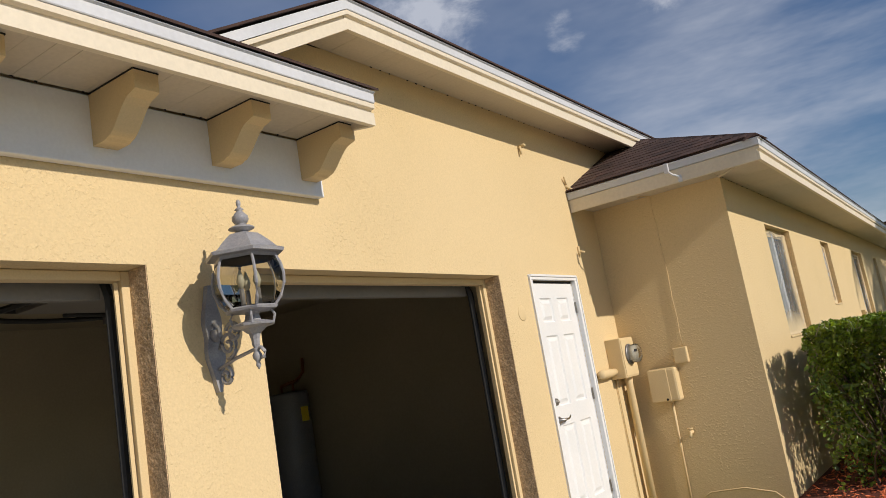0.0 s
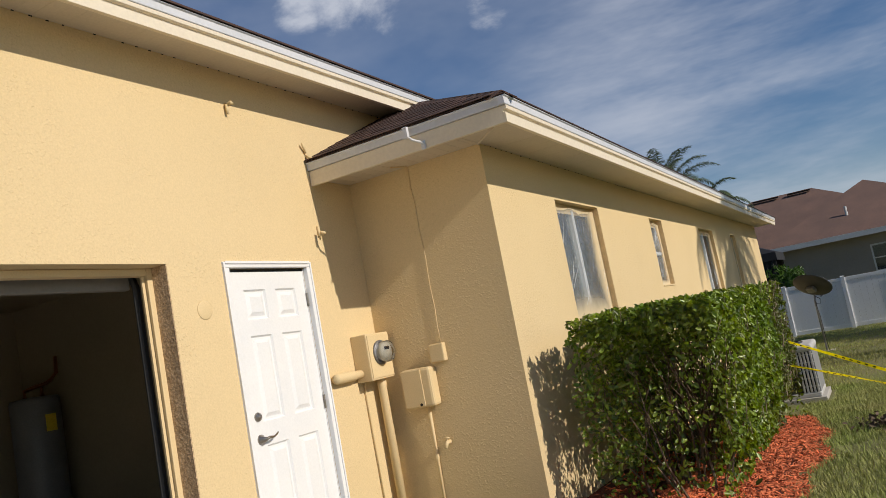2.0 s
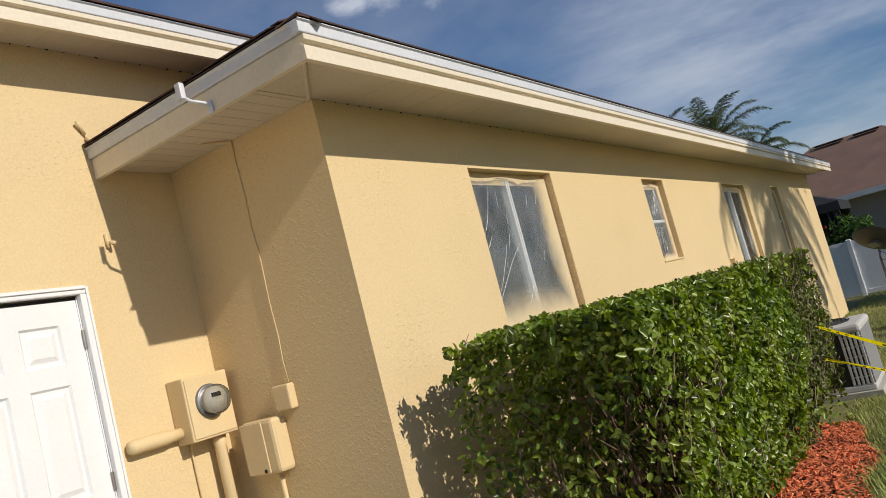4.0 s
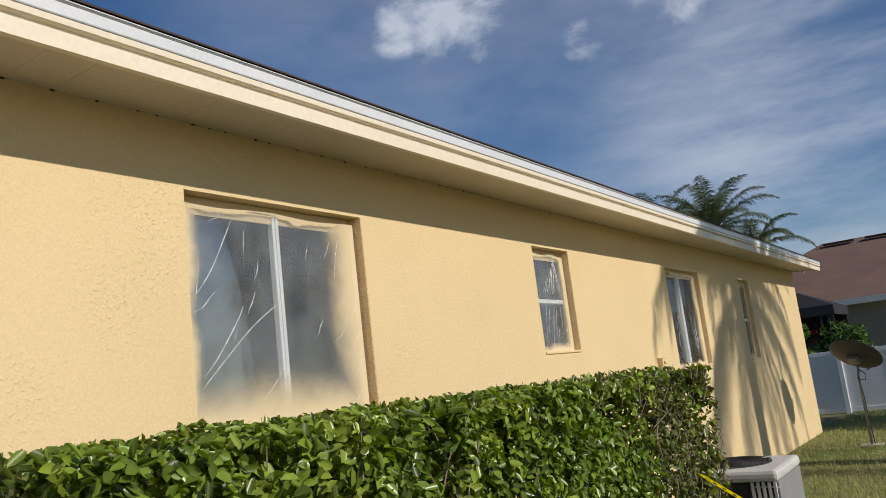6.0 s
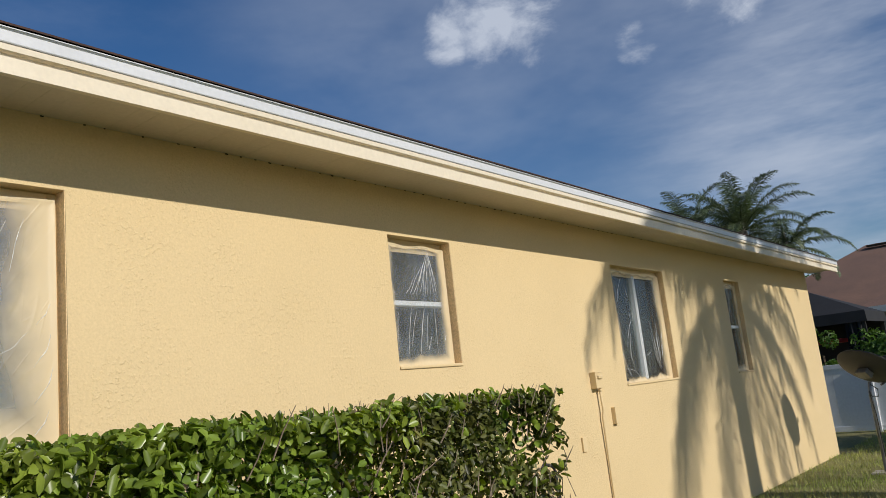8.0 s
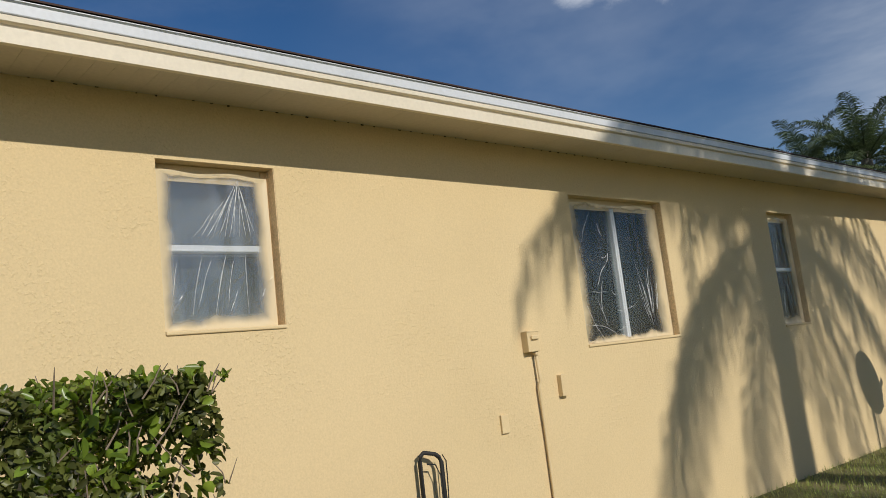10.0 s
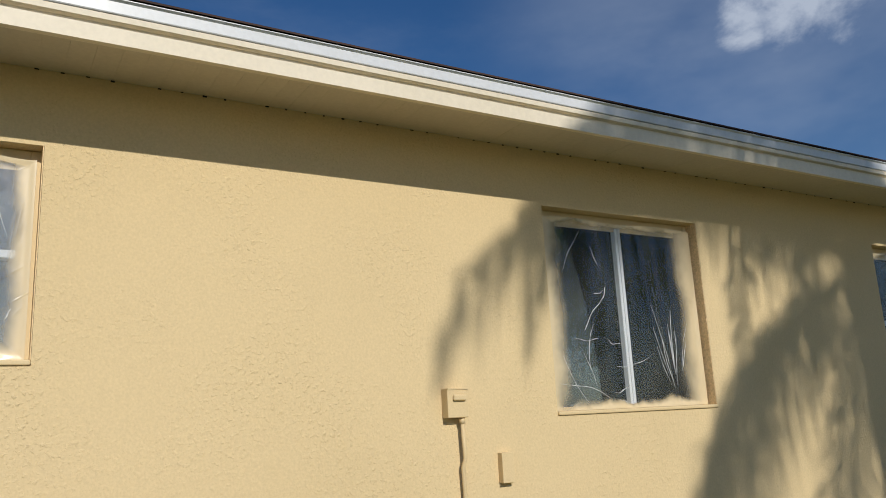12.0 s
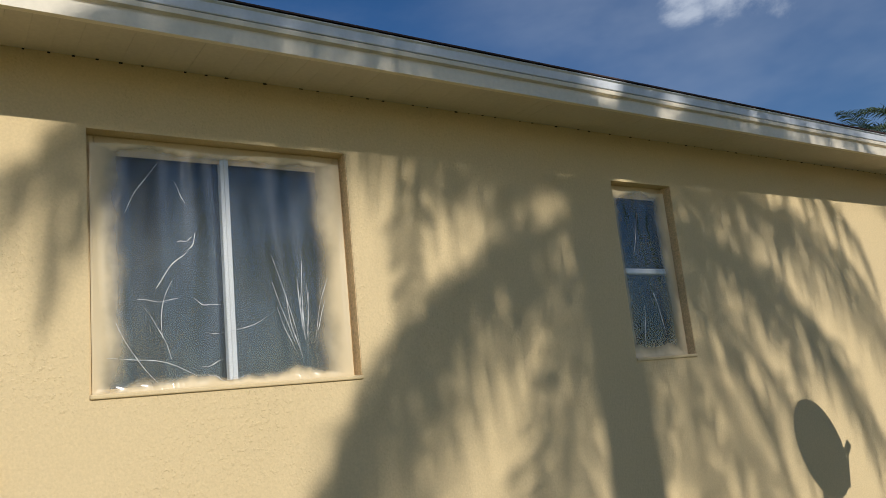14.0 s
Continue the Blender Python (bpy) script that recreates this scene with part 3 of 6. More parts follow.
slab("roof_garage_far", [(UX - 4.702, HB, UZ + UP * 4.7), (UX - 4.702, 9.2, UZ + UP * 4.7), (UX - 9.4, 9.2, UZ), (UX - 9.4, 3.29, UZ)], 0.014, SHINGLE,
     "dark brown shingle far slope above the garage")
slab("roof_garage_front", [(UX, 2.1, UZ - 0.52 * 1.19), (UX, 3.288, UZ), (UX - 4.7, HB - 0.002, UZ + UP * 4.7), (UX - 9.4, 3.288, UZ), (UX - 9.4, 2.1, UZ - 0.52 * 1.19)], 0.014, SHINGLE,
     "dark brown shingle slope falling behind the low roof")
LZ, LX = 2.772 + 0.190, -2.318
slab("roof_low", [(LX, -4.0, LZ), (LX, 3.21, LZ), (GX - 0.21, 3.21, LZ + PITCH * (LX - GX + 0.21)), (GX - 0.21, -4.0, LZ + PITCH * (LX - GX + 0.21))], 0.014,
     SHINGLE, "dark brown shingle low roof over the garage doors")
slab("roof_low_main", [(GX - 0.212, -4.0, LZ + PITCH * (LX - GX + 0.21)), (GX - 0.212, 3.44, LZ + PITCH * (LX - GX + 0.21)),
     (-7.2, 3.44, LZ + PITCH * (LX + 7.2)), (-7.2, -4.0, LZ + PITCH * (LX + 7.2))], 0.008, SHINGLE, "dark brown shingle low main roof")
# raking edge of the upper roof, falling behind the low roof
def rake_prism(lo, hi, xa, xb, ya=2.26, yb=3.3095, fall=0.52):
    q = [(yb, 3.445 + lo), (yb, 3.445 + hi), (ya, 3.445 + hi - fall * (yb - ya)), (ya, 3.445 + lo - fall * (yb - ya))]
    return extrude_profile(bmesh.new(), q, xa, xb, "x")


rk = structure("gable_rake", rake_prism(0.0, 0.071, -2.57, -2.54), CREAM, "cream painted raking board above the low roof", "fascia")
part("rake_groove", rake_prism(0.0715, 0.0915, -2.57, -2.56), CREAM, rk)
part("rake_trim", rake_prism(0.092, 0.119, -2.57, -2.528), CREAM, rk)
part("drip_edge", rake_prism(0.123, 0.185, -2.57, -2.522, 2.2), METALW, rk, "white metal drip edge")
part("rake_soffit", rake_prism(0.052, 0.067, GX + 0.001, -2.571), SOFFIT, rk)
# end of the low eave
bm = extrude_profile(bmesh.new(), [(-2.391, 2.772), (-2.391, 2.957), (GX + 0.001, 2.957 + PITCH * 0.48), (GX + 0.001, 2.772 + 0.08)], 3.165, 3.189)
structure("eave_low_end", bm, CREAM, "cream painted end board of the low eave", "fascia")
# white frieze band under the low eave
structure("frieze_band", bbox(GX + 0.0005, GX + 0.05, -4.0, 3.235, 2.505, 2.822, bevel=0.006), WHITE, "white painted frieze band under the low eave", "trim")

# shingles on the hip that the camera sees, and caps along its hip line
def shingle_mesh(w):
    bm = bmesh.new()
    box(bm, 0, w, 0, 0.15, 0, 0.006)
    for v in bm.verts:
        if v.co.y > 0.1:
            v.co.z -= 0.005
    me = bpy.data.meshes.new("shingle")
    bm.to_mesh(me)
    bm.free()
    me.materials.append(SHINGLE)
    return me


shingles = {}
slope = math.atan(PITCH)
rnd = random.Random(5)
row, EXPO = 0, 0.127
while True:
    run = row * EXPO * math.cos(slope)
    y, z = RF - 0.012 + run, RZ + 0.010 + PITCH * run
    x0, x1 = GX + 0.006, RX - 0.11 - run
    if x1 - x0 < 0.05:
        break
    x = x0 - rnd.uniform(0, 0.15)
    while x < x1:
        a, b = max(x, x0), min(x + rnd.choice((0.15, 0.2, 0.3)), x1)
        x = max(b, x + 0.05)
        if b - a < 0.02:
            continue
        w = round((b - a) / 0.02) * 0.02
        if w not in shingles:
            shingles[w] = shingle_mesh(w)
        ob = new("shingle", shingles[w])
        ob.matrix_basis = pose(a, y, z + rnd.uniform(0, 0.003), math.degrees(slope))
        ob.parent = roof_front
    row += 1
hipdir = Vector((-1, 1, PITCH)).normalized()
capme = bpy.data.meshes.new("cap_shingle")
bm = bmesh.new()
extrude_profile(bm, [(-0.11, -0.055), (0, 0.0), (0.11, -0.055), (0.11, -0.049), (0, 0.007), (-0.11, -0.049)], 0, 0.18)
bm.to_mesh(capme)
bm.free()
capme.materials.append(SHINGLE)
for k in range(16):
    ob = new("cap_shingle", capme)
    p = Vector((RX - 0.03, RF + 0.03, RZ + 0.03)) + hipdir * (0.14 * k)
    ob.matrix_basis = Matrix.Translation(p) @ Euler((math.atan(PITCH / math.sqrt(2)), 0, radians(45))).to_matrix().to_4x4()
    ob.parent = roof_front


# ---------------------------------------------------------------- corbels under the low eave
def corbel(y):
    c = empty("corbel", (GX, y, 2.8), "yellow painted curved corbel under the low eave", "corbel", "corbels under the eave")
    pts = [(0.051, 0.0), (0.375, 0.0), (0.375, -0.085)]
    for k in range(9):
        a = k / 8
        pts.append((0.355 - 0.20 * a ** 0.8, -0.092 - 0.135 * (math.sin(a * math.pi / 2) ** 1.6)))
    pts += [(0.14, -0.235), (0.051, -0.235)]
    body = part("body", extrude_profile(bmesh.new(), pts, -0.058, 0.058), PAINT, c)
    part("joint_line", bbox(0.055, 0.378, -0.062, 0.062, -0.004, 0.002), DARK, c, "dark gap above the corbel")
    c.location = (GX, y, 2.822)
    return c


first = corbel(3.125)
for y in (2.51, 1.885, 1.26, 0.635):
    copy_thing(first, pose(GX, y, 2.822))


# ---------------------------------------------------------------- wall lantern between the garage doors
def lantern(x, y, z):
    """Hexagonal carriage lantern; x, y its axis, z the middle of its glass; wall behind it at GX."""
    L = empty("wall_lantern", (x, y, z), "weathered grey carriage lantern with curved glass on stucco", "wall lamp")
    O = (0, 0, 0)
    prof = [(0.005, 0.385), (0.011, 0.375), (0.010, 0.36), (0.007, 0.352), (0.014, 0.344), (0.022, 0.338), (0.012, 0.332), (0.022, 0.322), (0.036, 0.306), (0.038, 0.288),
            (0.028, 0.272), (0.016, 0.266), (0.046, 0.258), (0.060, 0.250), (0.058, 0.245), (0.030, 0.238), (0.030, 0.226)]
    part("finial", lathe(bmesh.new(), prof[::-1], O, 12), LAMPM, L, smooth=True)
    part("roof", lathe(bmesh.new(), [(0.142, 0.098), (0.146, 0.112), (0.182, 0.116), (0.186, 0.130), (0.152, 0.142), (0.118, 0.178), (0.074, 0.216), (0.030, 0.230)], O, 6), LAMPM, L)
    bulge = [(0.108, -0.124), (0.142, -0.085), (0.163, -0.03), (0.167, 0.015), (0.158, 0.06), (0.139, 0.103)]
    for k in range(6):
        t0, t1 = 2 * math.pi * (k + 0.5) / 6, 2 * math.pi * (k + 1.5) / 6
        bm = bmesh.new()
        rows = []
        for r, h in bulge:
            rr = r - 0.004
            rows.append([bm.verts.new((rr * (math.cos(t0) * (1 - s) + math.cos(t1) * s), rr * (math.sin(t0) * (1 - s) + math.sin(t1) * s), h)) for s in (0.04, 0.5, 0.96)])
        for a, b in zip(rows, rows[1:]):
            for i in range(2):
                bm.faces.new((a[i], a[i + 1], b[i + 1], b[i]))
        g = part("glass_pane", bm, LAMPGLASS, L, "bevelled clear curved pane")
        bm = bmesh.new()
        tube(bm, [(r * math.cos(t0), r * math.sin(t0), h) for r, h in bulge], 0.0072, 6)
        part("rib", bm, LAMPM, L)
    part("lower_ring", lathe(bmesh.new(), [(0.06, -0.140), (0.116, -0.134), (0.122, -0.124), (0.112, -0.117), (0.05, -0.119)], O, 6), LAMPM, L)
    for k in range(3):
        C = (0.042 * math.cos(2.1 * k + 0.5), 0.042 * math.sin(2.1 * k + 0.5), 0)
        part("candle", lathe(bmesh.new(), [(0.011, -0.107), (0.011, -0.035), (0.008, -0.033)], C, 10), LAMPM, L, "grey candle sleeve")
        part("bulb", lathe(bmesh.new(), [(0.008, -0.033), (0.019, 0.0), (0.015, 0.022), (0.003, 0.055)], C, 10), BULBM, L, "clear flame bulb", True)
    part("hood_lining", lathe(bmesh.new(), [(0.136, 0.098), (0.118, 0.094), (0.02, 0.097)], O, 6), TRACKM0, L, "dark underside of the hood")
    part("lower_cup", lathe(bmesh.new(), [(0.012, -0.30), (0.018, -0.285), (0.02, -0.26), (0.028, -0.235), (0.060, -0.210), (0.096, -0.202), (0.100, -0.192),
                                          (0.04, -0.176), (0.032, -0.15), (0.04, -0.129)], O, 8), LAMPM, L)
    for k in range(4):
        t = math.pi / 4 + k * math.pi / 2
        bm = bmesh.new()
        tube(bm, [(0.088 * math.cos(t), 0.088 * math.sin(t), -0.194), (0.098 * math.cos(t), 0.098 * math.sin(t), -0.160), (0.084 * math.cos(t), 0.084 * math.sin(t), -0.134)], 0.006, 6)
        part("strut", bm, LAMPM, L)
    part("drop_finial", lathe(bmesh.new(), [(0.002, -0.395), (0.012, -0.375), (0.008, -0.362), (0.020, -0.345), (0.022, -0.33), (0.012, -0.312), (0.02, -0.300)], O, 10), LAMPM, L, smooth=True)
    wx = GX - x
    # back plate and scrolled arm
    prof = []
    for k in range(17):
        a = k / 16
        w = (0.022 + 0.026 * math.sin(a * math.pi) + 0.005 * math.cos(a * 6 * math.pi)) * min(1.0, 0.35 + 4 * min(a, 1 - a))
        prof.append((w, -0.46 + 0.50 * a))
    outline = prof + [(-w, h) for w, h in reversed(prof)]
    part("back_plate", extrude_profile(bmesh.new(), outline, wx + 0.001, wx + 0.028, "x"), LAMPM, L)
    part("plate_boss", lathe(bmesh.new(), [(0.03, wx + 0.028), (0.028, wx + 0.05), (0.012, wx + 0.056)], (0, 0, -0.20), 12, "x"), LAMPM, L, smooth=True)

    def scroll(cx, cz, r0, r1, a0, turns, n=26):
        return [(cx + (r0 + (r1 - r0) * i / n) * math.cos(a0 + turns * 2 * math.pi * i / n), 0, cz + (r0 + (r1 - r0) * i / n) * math.sin(a0 + turns * 2 * math.pi * i / n)) for i in range(n + 1)]

    arms = [[(wx + 0.02, 0, -0.36), (wx + 0.08, 0, -0.345), (wx + 0.15, 0, -0.325), (-0.02, 0, -0.305), (0.03, 0, -0.30), (0.05, 0, -0.32), (0.045, 0, -0.345), (0.028, 0, -0.345)],
            scroll(wx + 0.11, -0.255, 0.065, 0.012, -1.7, 1.6), scroll(wx + 0.155, -0.205, 0.05, 0.012, 2.8, -1.5), scroll(wx + 0.075, -0.395, 0.045, 0.01, 1.2, -1.3),
            [(wx + 0.02, 0, -0.14), (wx + 0.06, 0, -0.17), (wx + 0.07, 0, -0.22), (wx + 0.05, 0, -0.27)]]
    for pts in arms:
        part("scroll_arm", tube(bmesh.new(), pts, 0.0085, 6), LAMPM, L, smooth=True)
    return L


TRACKM0 = mat("dark_hood_lining", (0.05, 0.048, 0.05), None, 0.7)
BULBM = mat("clear_bulb_glass", (0.72, 0.68, 0.55), (0.6, 0.58, 0.48), 0.12, 4, 30, 0.05)
lantern(-2.59, 2.365, 1.952)


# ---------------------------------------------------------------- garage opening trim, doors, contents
# Brown stands in for shade on the stucco of the far garage jambs.
SHADEREV = mat("shaded_reveal_stucco", (0.62, 0.45, 0.28), (0.46, 0.32, 0.19), 0.85, 14, 80, 0.35, 0.012, 45, spec=0.25)
TRACKM = mat("dark_track_steel", (0.045, 0.045, 0.045), None, 0.6)


def garage_opening(y0, y1):
    t = empty("garage_door_frame", (GX, (y0 + y1) / 2, 0), "yellow painted timber jamb inside the garage opening", "door frame", "garage openings", "structure")

    def local(bm):
        bmesh.ops.translate(bm, verts=bm.verts, vec=(-GX, -(y0 + y1) / 2, 0))
        return bm
    for a, b in ((y0, y0 + 0.045), (y1 - 0.045, y1)):
        part("jamb", local(bbox(GX - 0.199, GX - 0.13, a + 0.001, b - 0.001, -0.02, 2.088, bevel=0.004)), PAINT, t)
    # Added thin lining that carries the painted jamb shade.
    part("jamb_render", local(bbox(GX - 0.129, GX - 0.001, y1 - 0.006, y1 - 0.0012, -0.02, 2.088)), SHADEREV, t, "rough stucco reveal with its shade painted brown")
    part("head_jamb", local(bbox(GX - 0.199, GX - 0.13, y0 + 0.046, y1 - 0.046, 2.045, 2.088, bevel=0.004)), PAINT, t)
    for a, b in ((y0 + 0.05, y0 + 0.07), (y1 - 0.07, y1 - 0.05)):
        part("weather_seal", local(bbox(GX - 0.16, GX - 0.15, a, b, -0.02, 2.04)), PAINT, t)
    for s, a in ((1, y0 + 0.02), (-1, y1 - 0.02)):
        bm = bmesh.new()
        x = GX - 0.27
        tube(bm, [(x, a, 0.0), (x, a, 2.0), (x - 0.08, a, 2.19), (x - 0.3, a, 2.3), (x - 2.4, a, 2.36)], 0.024, 6)
        part("door_track", local(bm), TRACKM, t, "dark steel door track")
    d = empty("sectional_garage_door", (GX - 0.3, (y0 + y1) / 2, 2.2), "raised grey sectional garage door under the ceiling", "garage door", "raised garage doors")
    for k in range(4):
        x1 = GX - 0.34 - 0.53 * k
        bm = bbox(x1 - 0.52, x1, y0 + 0.06, y1 - 0.06, 2.245 + 0.02 * k, 2.285 + 0.02 * k, bevel=0.006)
        bmesh.ops.translate(bm, verts=bm.verts, vec=(-(GX - 0.3), -(y0 + y1) / 2, -2.2))
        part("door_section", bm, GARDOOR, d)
    bm = bbox(GX - 0.335, GX - 0.285, y0 + 0.05, y1 - 0.05, 1.985, 2.07, bevel=0.008)
    bmesh.ops.translate(bm, verts=bm.verts, vec=(-(GX - 0.3), -(y0 + y1) / 2, -2.2))
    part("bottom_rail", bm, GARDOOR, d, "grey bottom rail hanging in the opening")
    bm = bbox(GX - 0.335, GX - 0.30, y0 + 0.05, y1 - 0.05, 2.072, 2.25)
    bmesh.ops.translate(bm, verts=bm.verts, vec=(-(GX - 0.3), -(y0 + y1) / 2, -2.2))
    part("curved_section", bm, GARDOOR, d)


garage_opening(gar1[0], gar1[1])
garage_opening(gar2[0], gar2[1])

h = empty("water_heater", (-7.35, 7.10, 0), "grey cylindrical water heater with yellow label", "water heater")
part("tank", lathe(bmesh.new(), [(0.24, 0.05), (0.25, 0.07), (0.25, 1.52), (0.235, 1.555), (0.05, 1.57)], (0, 0, 0), 24), HEATER, h, smooth=True)
part("stand", bbox(-0.28, 0.28, -0.28, 0.28, 0.0, 0.049), CONCRETE, h)
part("label", bbox(0.251, 0.254, -0.06, 0.06, 1.18, 1.36), YLABEL, h, "yellow energy label")
bm = bmesh.new()
tube(bm, [(0, 0.1, 1.56), (0, 0.1, 1.68), (0.02, 0.2, 1.72), (0.05, 0.26, 1.80), (0.06, 0.27, 1.98)], 0.022, 8)
part("flue_pipe", bm, COPPER, h, "curved copper water pipe", True)
bm = bmesh.new()
tube(bm, [(0, -0.1, 1.56), (0, -0.1, 1.64), (0.02, 0.0, 1.67), (0.03, 0.16, 1.70)], 0.022, 8)
part("cold_pipe", bm, COPPER, h, "", True)

r = empty("storage_rack", (-7.4, 5.35, 0), "dark steel shelf rack with stored bags", "rack")
for dx in (-0.25, 0.25):
    for dy in (-0.02, 0.02):
        part("post", bbox(dx - 0.02, dx + 0.02, dy * 10 - 0.02, dy * 10 + 0.02, 0, 2.0), BLACK, r)
for z in (0.3, 0.95, 1.6):
    part("shelf", bbox(-0.27, 0.27, -0.23, 0.23, z, z + 0.03), BLACK, r)
bm = bmesh.new()
bmesh.ops.create_icosphere(bm, subdivisions=3, radius=0.2)
for v in bm.verts:
    v.co *= 1 + 0.25 * noise.noise(v.co * 7)
    v.co.z = max(v.co.z, -0.13) * 1.1
bmesh.ops.translate(bm, verts=bm.verts, vec=(-7.4, 5.35, 1.125))
tagged(link_bm("storage_bag", bm, VINYL, True), "white crumpled plastic storage bag on a rack", "bag")

hose = bmesh.new()
pts = [(-5.6 + 0.23 * math.cos(t), 3.1 + 0.5 * math.sin(t), 2.30 + 0.012 * t) for t in (0.35 * k for k in range(60))]
tube(hose, pts, 0.02, 6)
tagged(link_bm("ceiling_hose", hose, BLACK, True), "black coiled hose hung under the garage ceiling", "hose")
for yy in (2.62, 3.56):
    tagged(link_bm("hose_hanger", bbox(-5.62, -5.58, yy, yy + 0.02, 2.26, 2.619), STEEL), "steel hanger strap for the coiled hose", "hanger", "hose hangers")

# ---------------------------------------------------------------- white six-panel side door
def six_panel(y0, y1, z0, z1):
    """Slab with six raised panels, at x = 0, facing +x."""
    bm = bmesh.new()
    w, hgt = y1 - y0, z1 - z0
    st, mid = 0.115, 0.105
    pw = (w - 2 * st - mid) / 2
    cols = [(y0 + st, y0 + st + pw), (y0 + st + pw + mid, y1 - st)]
    rows = [(z0 + 0.20, z0 + 0.83), (z0 + 0.985, z0 + 1.565), (z0 + 1.675, z0 + 1.885)]
    ub = sorted({y0, y1, *(c for p in cols for c in p)})
    zb = sorted({z0, z1, *(c for p in rows for c in p)})
    for a, b in zip(ub, ub[1:]):
        for c, d in zip(zb, zb[1:]):
            hole = any(abs(a - p[0]) < 1e-6 for p in cols) and any(abs(c - q[0]) < 1e-6 for q in rows)
            if not hole:
                bm.faces.new([bm.verts.new(p) for p in ((0, a, c), (0, b, c), (0, b, d), (0, a, d))])
                continue
            loops = []
            for inset, depth in ((0, 0), (0.012, -0.014), (0.026, -0.014), (0.052, -0.002)):
                loops.append([bm.verts.new((depth, yy, zz)) for yy, zz in ((a + inset, c + inset), (b - inset, c + inset), (b - inset, d - inset), (a + inset, d - inset))])
            for l0, l1 in zip(loops, loops[1:]):
                for k in range(4):
                    bm.faces.new((l0[k], l0[(k + 1) % 4], l1[(k + 1) % 4], l1[k]))
            bm.faces.new(loops[-1])
    box(bm, -0.044, -0.0145, y0, y1, z0, z1)
    bmesh.ops.remove_doubles(bm, verts=bm.verts, dist=0.0001)
    return bm


d = empty("door_1", (GX, 6.05, 0), "white painted six-panel side door, closed, in white frame", "door", kind="structure")
DY = 6.05
slab_bm = six_panel(5.685 - DY, 6.455 - DY, 0.03, 2.040)
bmesh.ops.translate(slab_bm, verts=slab_bm.verts, vec=(-0.035, 0, 0))
leaf = part("door_leaf", slab_bm, WHITE, d)
for name, q in (("side_casing", (5.595, 5.652)), ("side_casing", (6.462, 6.51))):
    part(name, bbox(-0.03, 0.012, q[0] - DY, q[1] - DY, 0.0, 2.062, bevel=0.006), WHITE, d)
    part("casing_bead", bbox(0.0125, 0.020, (q[0] if q[0] < 6 else q[1] - 0.016) - DY, (q[0] + 0.016 if q[0] < 6 else q[1]) - DY, 0.0, 2.10, bevel=0.003), WHITE, d)
part("head_casing", bbox(-0.03, 0.012, 5.595 - DY, 6.51 - DY, 2.0625, 2.105, bevel=0.006), WHITE, d)
part("head_bead", bbox(0.0125, 0.022, 5.612 - DY, 6.493 - DY, 2.088, 2.107, bevel=0.003), WHITE, d)
part("jamb", bbox(-0.19, -0.031, 5.636 - DY, 5.684 - DY, 0.0, 2.055), WHITE, d)
part("jamb", bbox(-0.19, -0.031, 6.456 - DY, 6.464 - DY, 0.0, 2.055), WHITE, d)
part("door_gap", bbox(-0.05, -0.031, 5.684 - DY, 6.456 - DY, 2.041, 2.056), DARK, d, "dark gap above the door leaf")
part("sill", bbox(-0.15, 0.03, 5.636 - DY, 6.464 - DY, -0.03, 0.02, bevel=0.004), STEEL, d, "worn metal threshold")
for z in (0.25, 1.05, 1.82):
    part("hinge", tube(bmesh.new(), [(-0.026, 6.4575 - DY, z - 0.05), (-0.026, 6.4575 - DY, z + 0.05)], 0.008, 8), NICKEL, leaf, "small metal hinge")
bolt = part("deadbolt", lathe(bmesh.new(), [(0.031, -0.036), (0.031, -0.028), (0.026, -0.018), (0.013, -0.012), (0.012, -0.006)], (0, 5.745 - DY, 1.055), 16, "x"), NICKEL, leaf, "satin nickel deadbolt", True)
part("rose", lathe(bmesh.new(), [(0.034, -0.036), (0.033, -0.028), (0.02, -0.020), (0.012, 0.022)], (0, 5.745 - DY, 0.905), 16, "x"), NICKEL, leaf, "satin nickel door rose", True)
part("lever", tube(bmesh.new(), [(0.018, 5.738 - DY, 0.905), (0.022, 5.77 - DY, 0.912), (0.02, 5.81 - DY, 0.908), (0.016, 5.845 - DY, 0.918), (0.014, 5.865 - DY, 0.93)],
                   [0.011, 0.010, 0.008, 0.007, 0.005], 8), NICKEL, leaf, "curved nickel lever handle", True)

# ---------------------------------------------------------------- fittings on the garage wall
def fitting(name, bm, material, label, category, smooth=False, group=""):
    return tagged(link_bm(name, bm, material, smooth), label, category, group)


fitting("cover_plate", lathe(bmesh.new(), [(0.062, GX + 0.0005), (0.062, GX + 0.003), (0.057, GX + 0.005), (0.01, GX + 0.0055)], (0, 5.39, 1.79), 20, "x"), PAINT,
        "round yellow painted cover plate on stucco", "cover plate", True)
bm = tube(bmesh.new(), [(GX, 5.87, 3.24), (GX + 0.055, 5.875, 3.245), (GX + 0.06, 5.875, 3.235)], 0.016, 8)
tube(bm, [(GX + 0.02, 5.86, 3.24), (GX + 0.022, 5.862, 3.17)], 0.011, 8)
fitting("wall_bracket", bm, PAINT, "small yellow painted pipe bracket high on stucco", "bracket", True, "wall brackets")
bm = tube(bmesh.new(), [(GX, 6.70, 2.345), (GX + 0.06, 6.70, 2.325)], 0.012, 8)
tube(bm, [(GX + 0.008, 6.69, 2.39), (GX + 0.008, 6.69, 2.31)], 0.013, 8)
fitting("wall_bracket", bm, PAINT, "small yellow painted hook beside the shadowed corner", "bracket", True, "wall brackets")
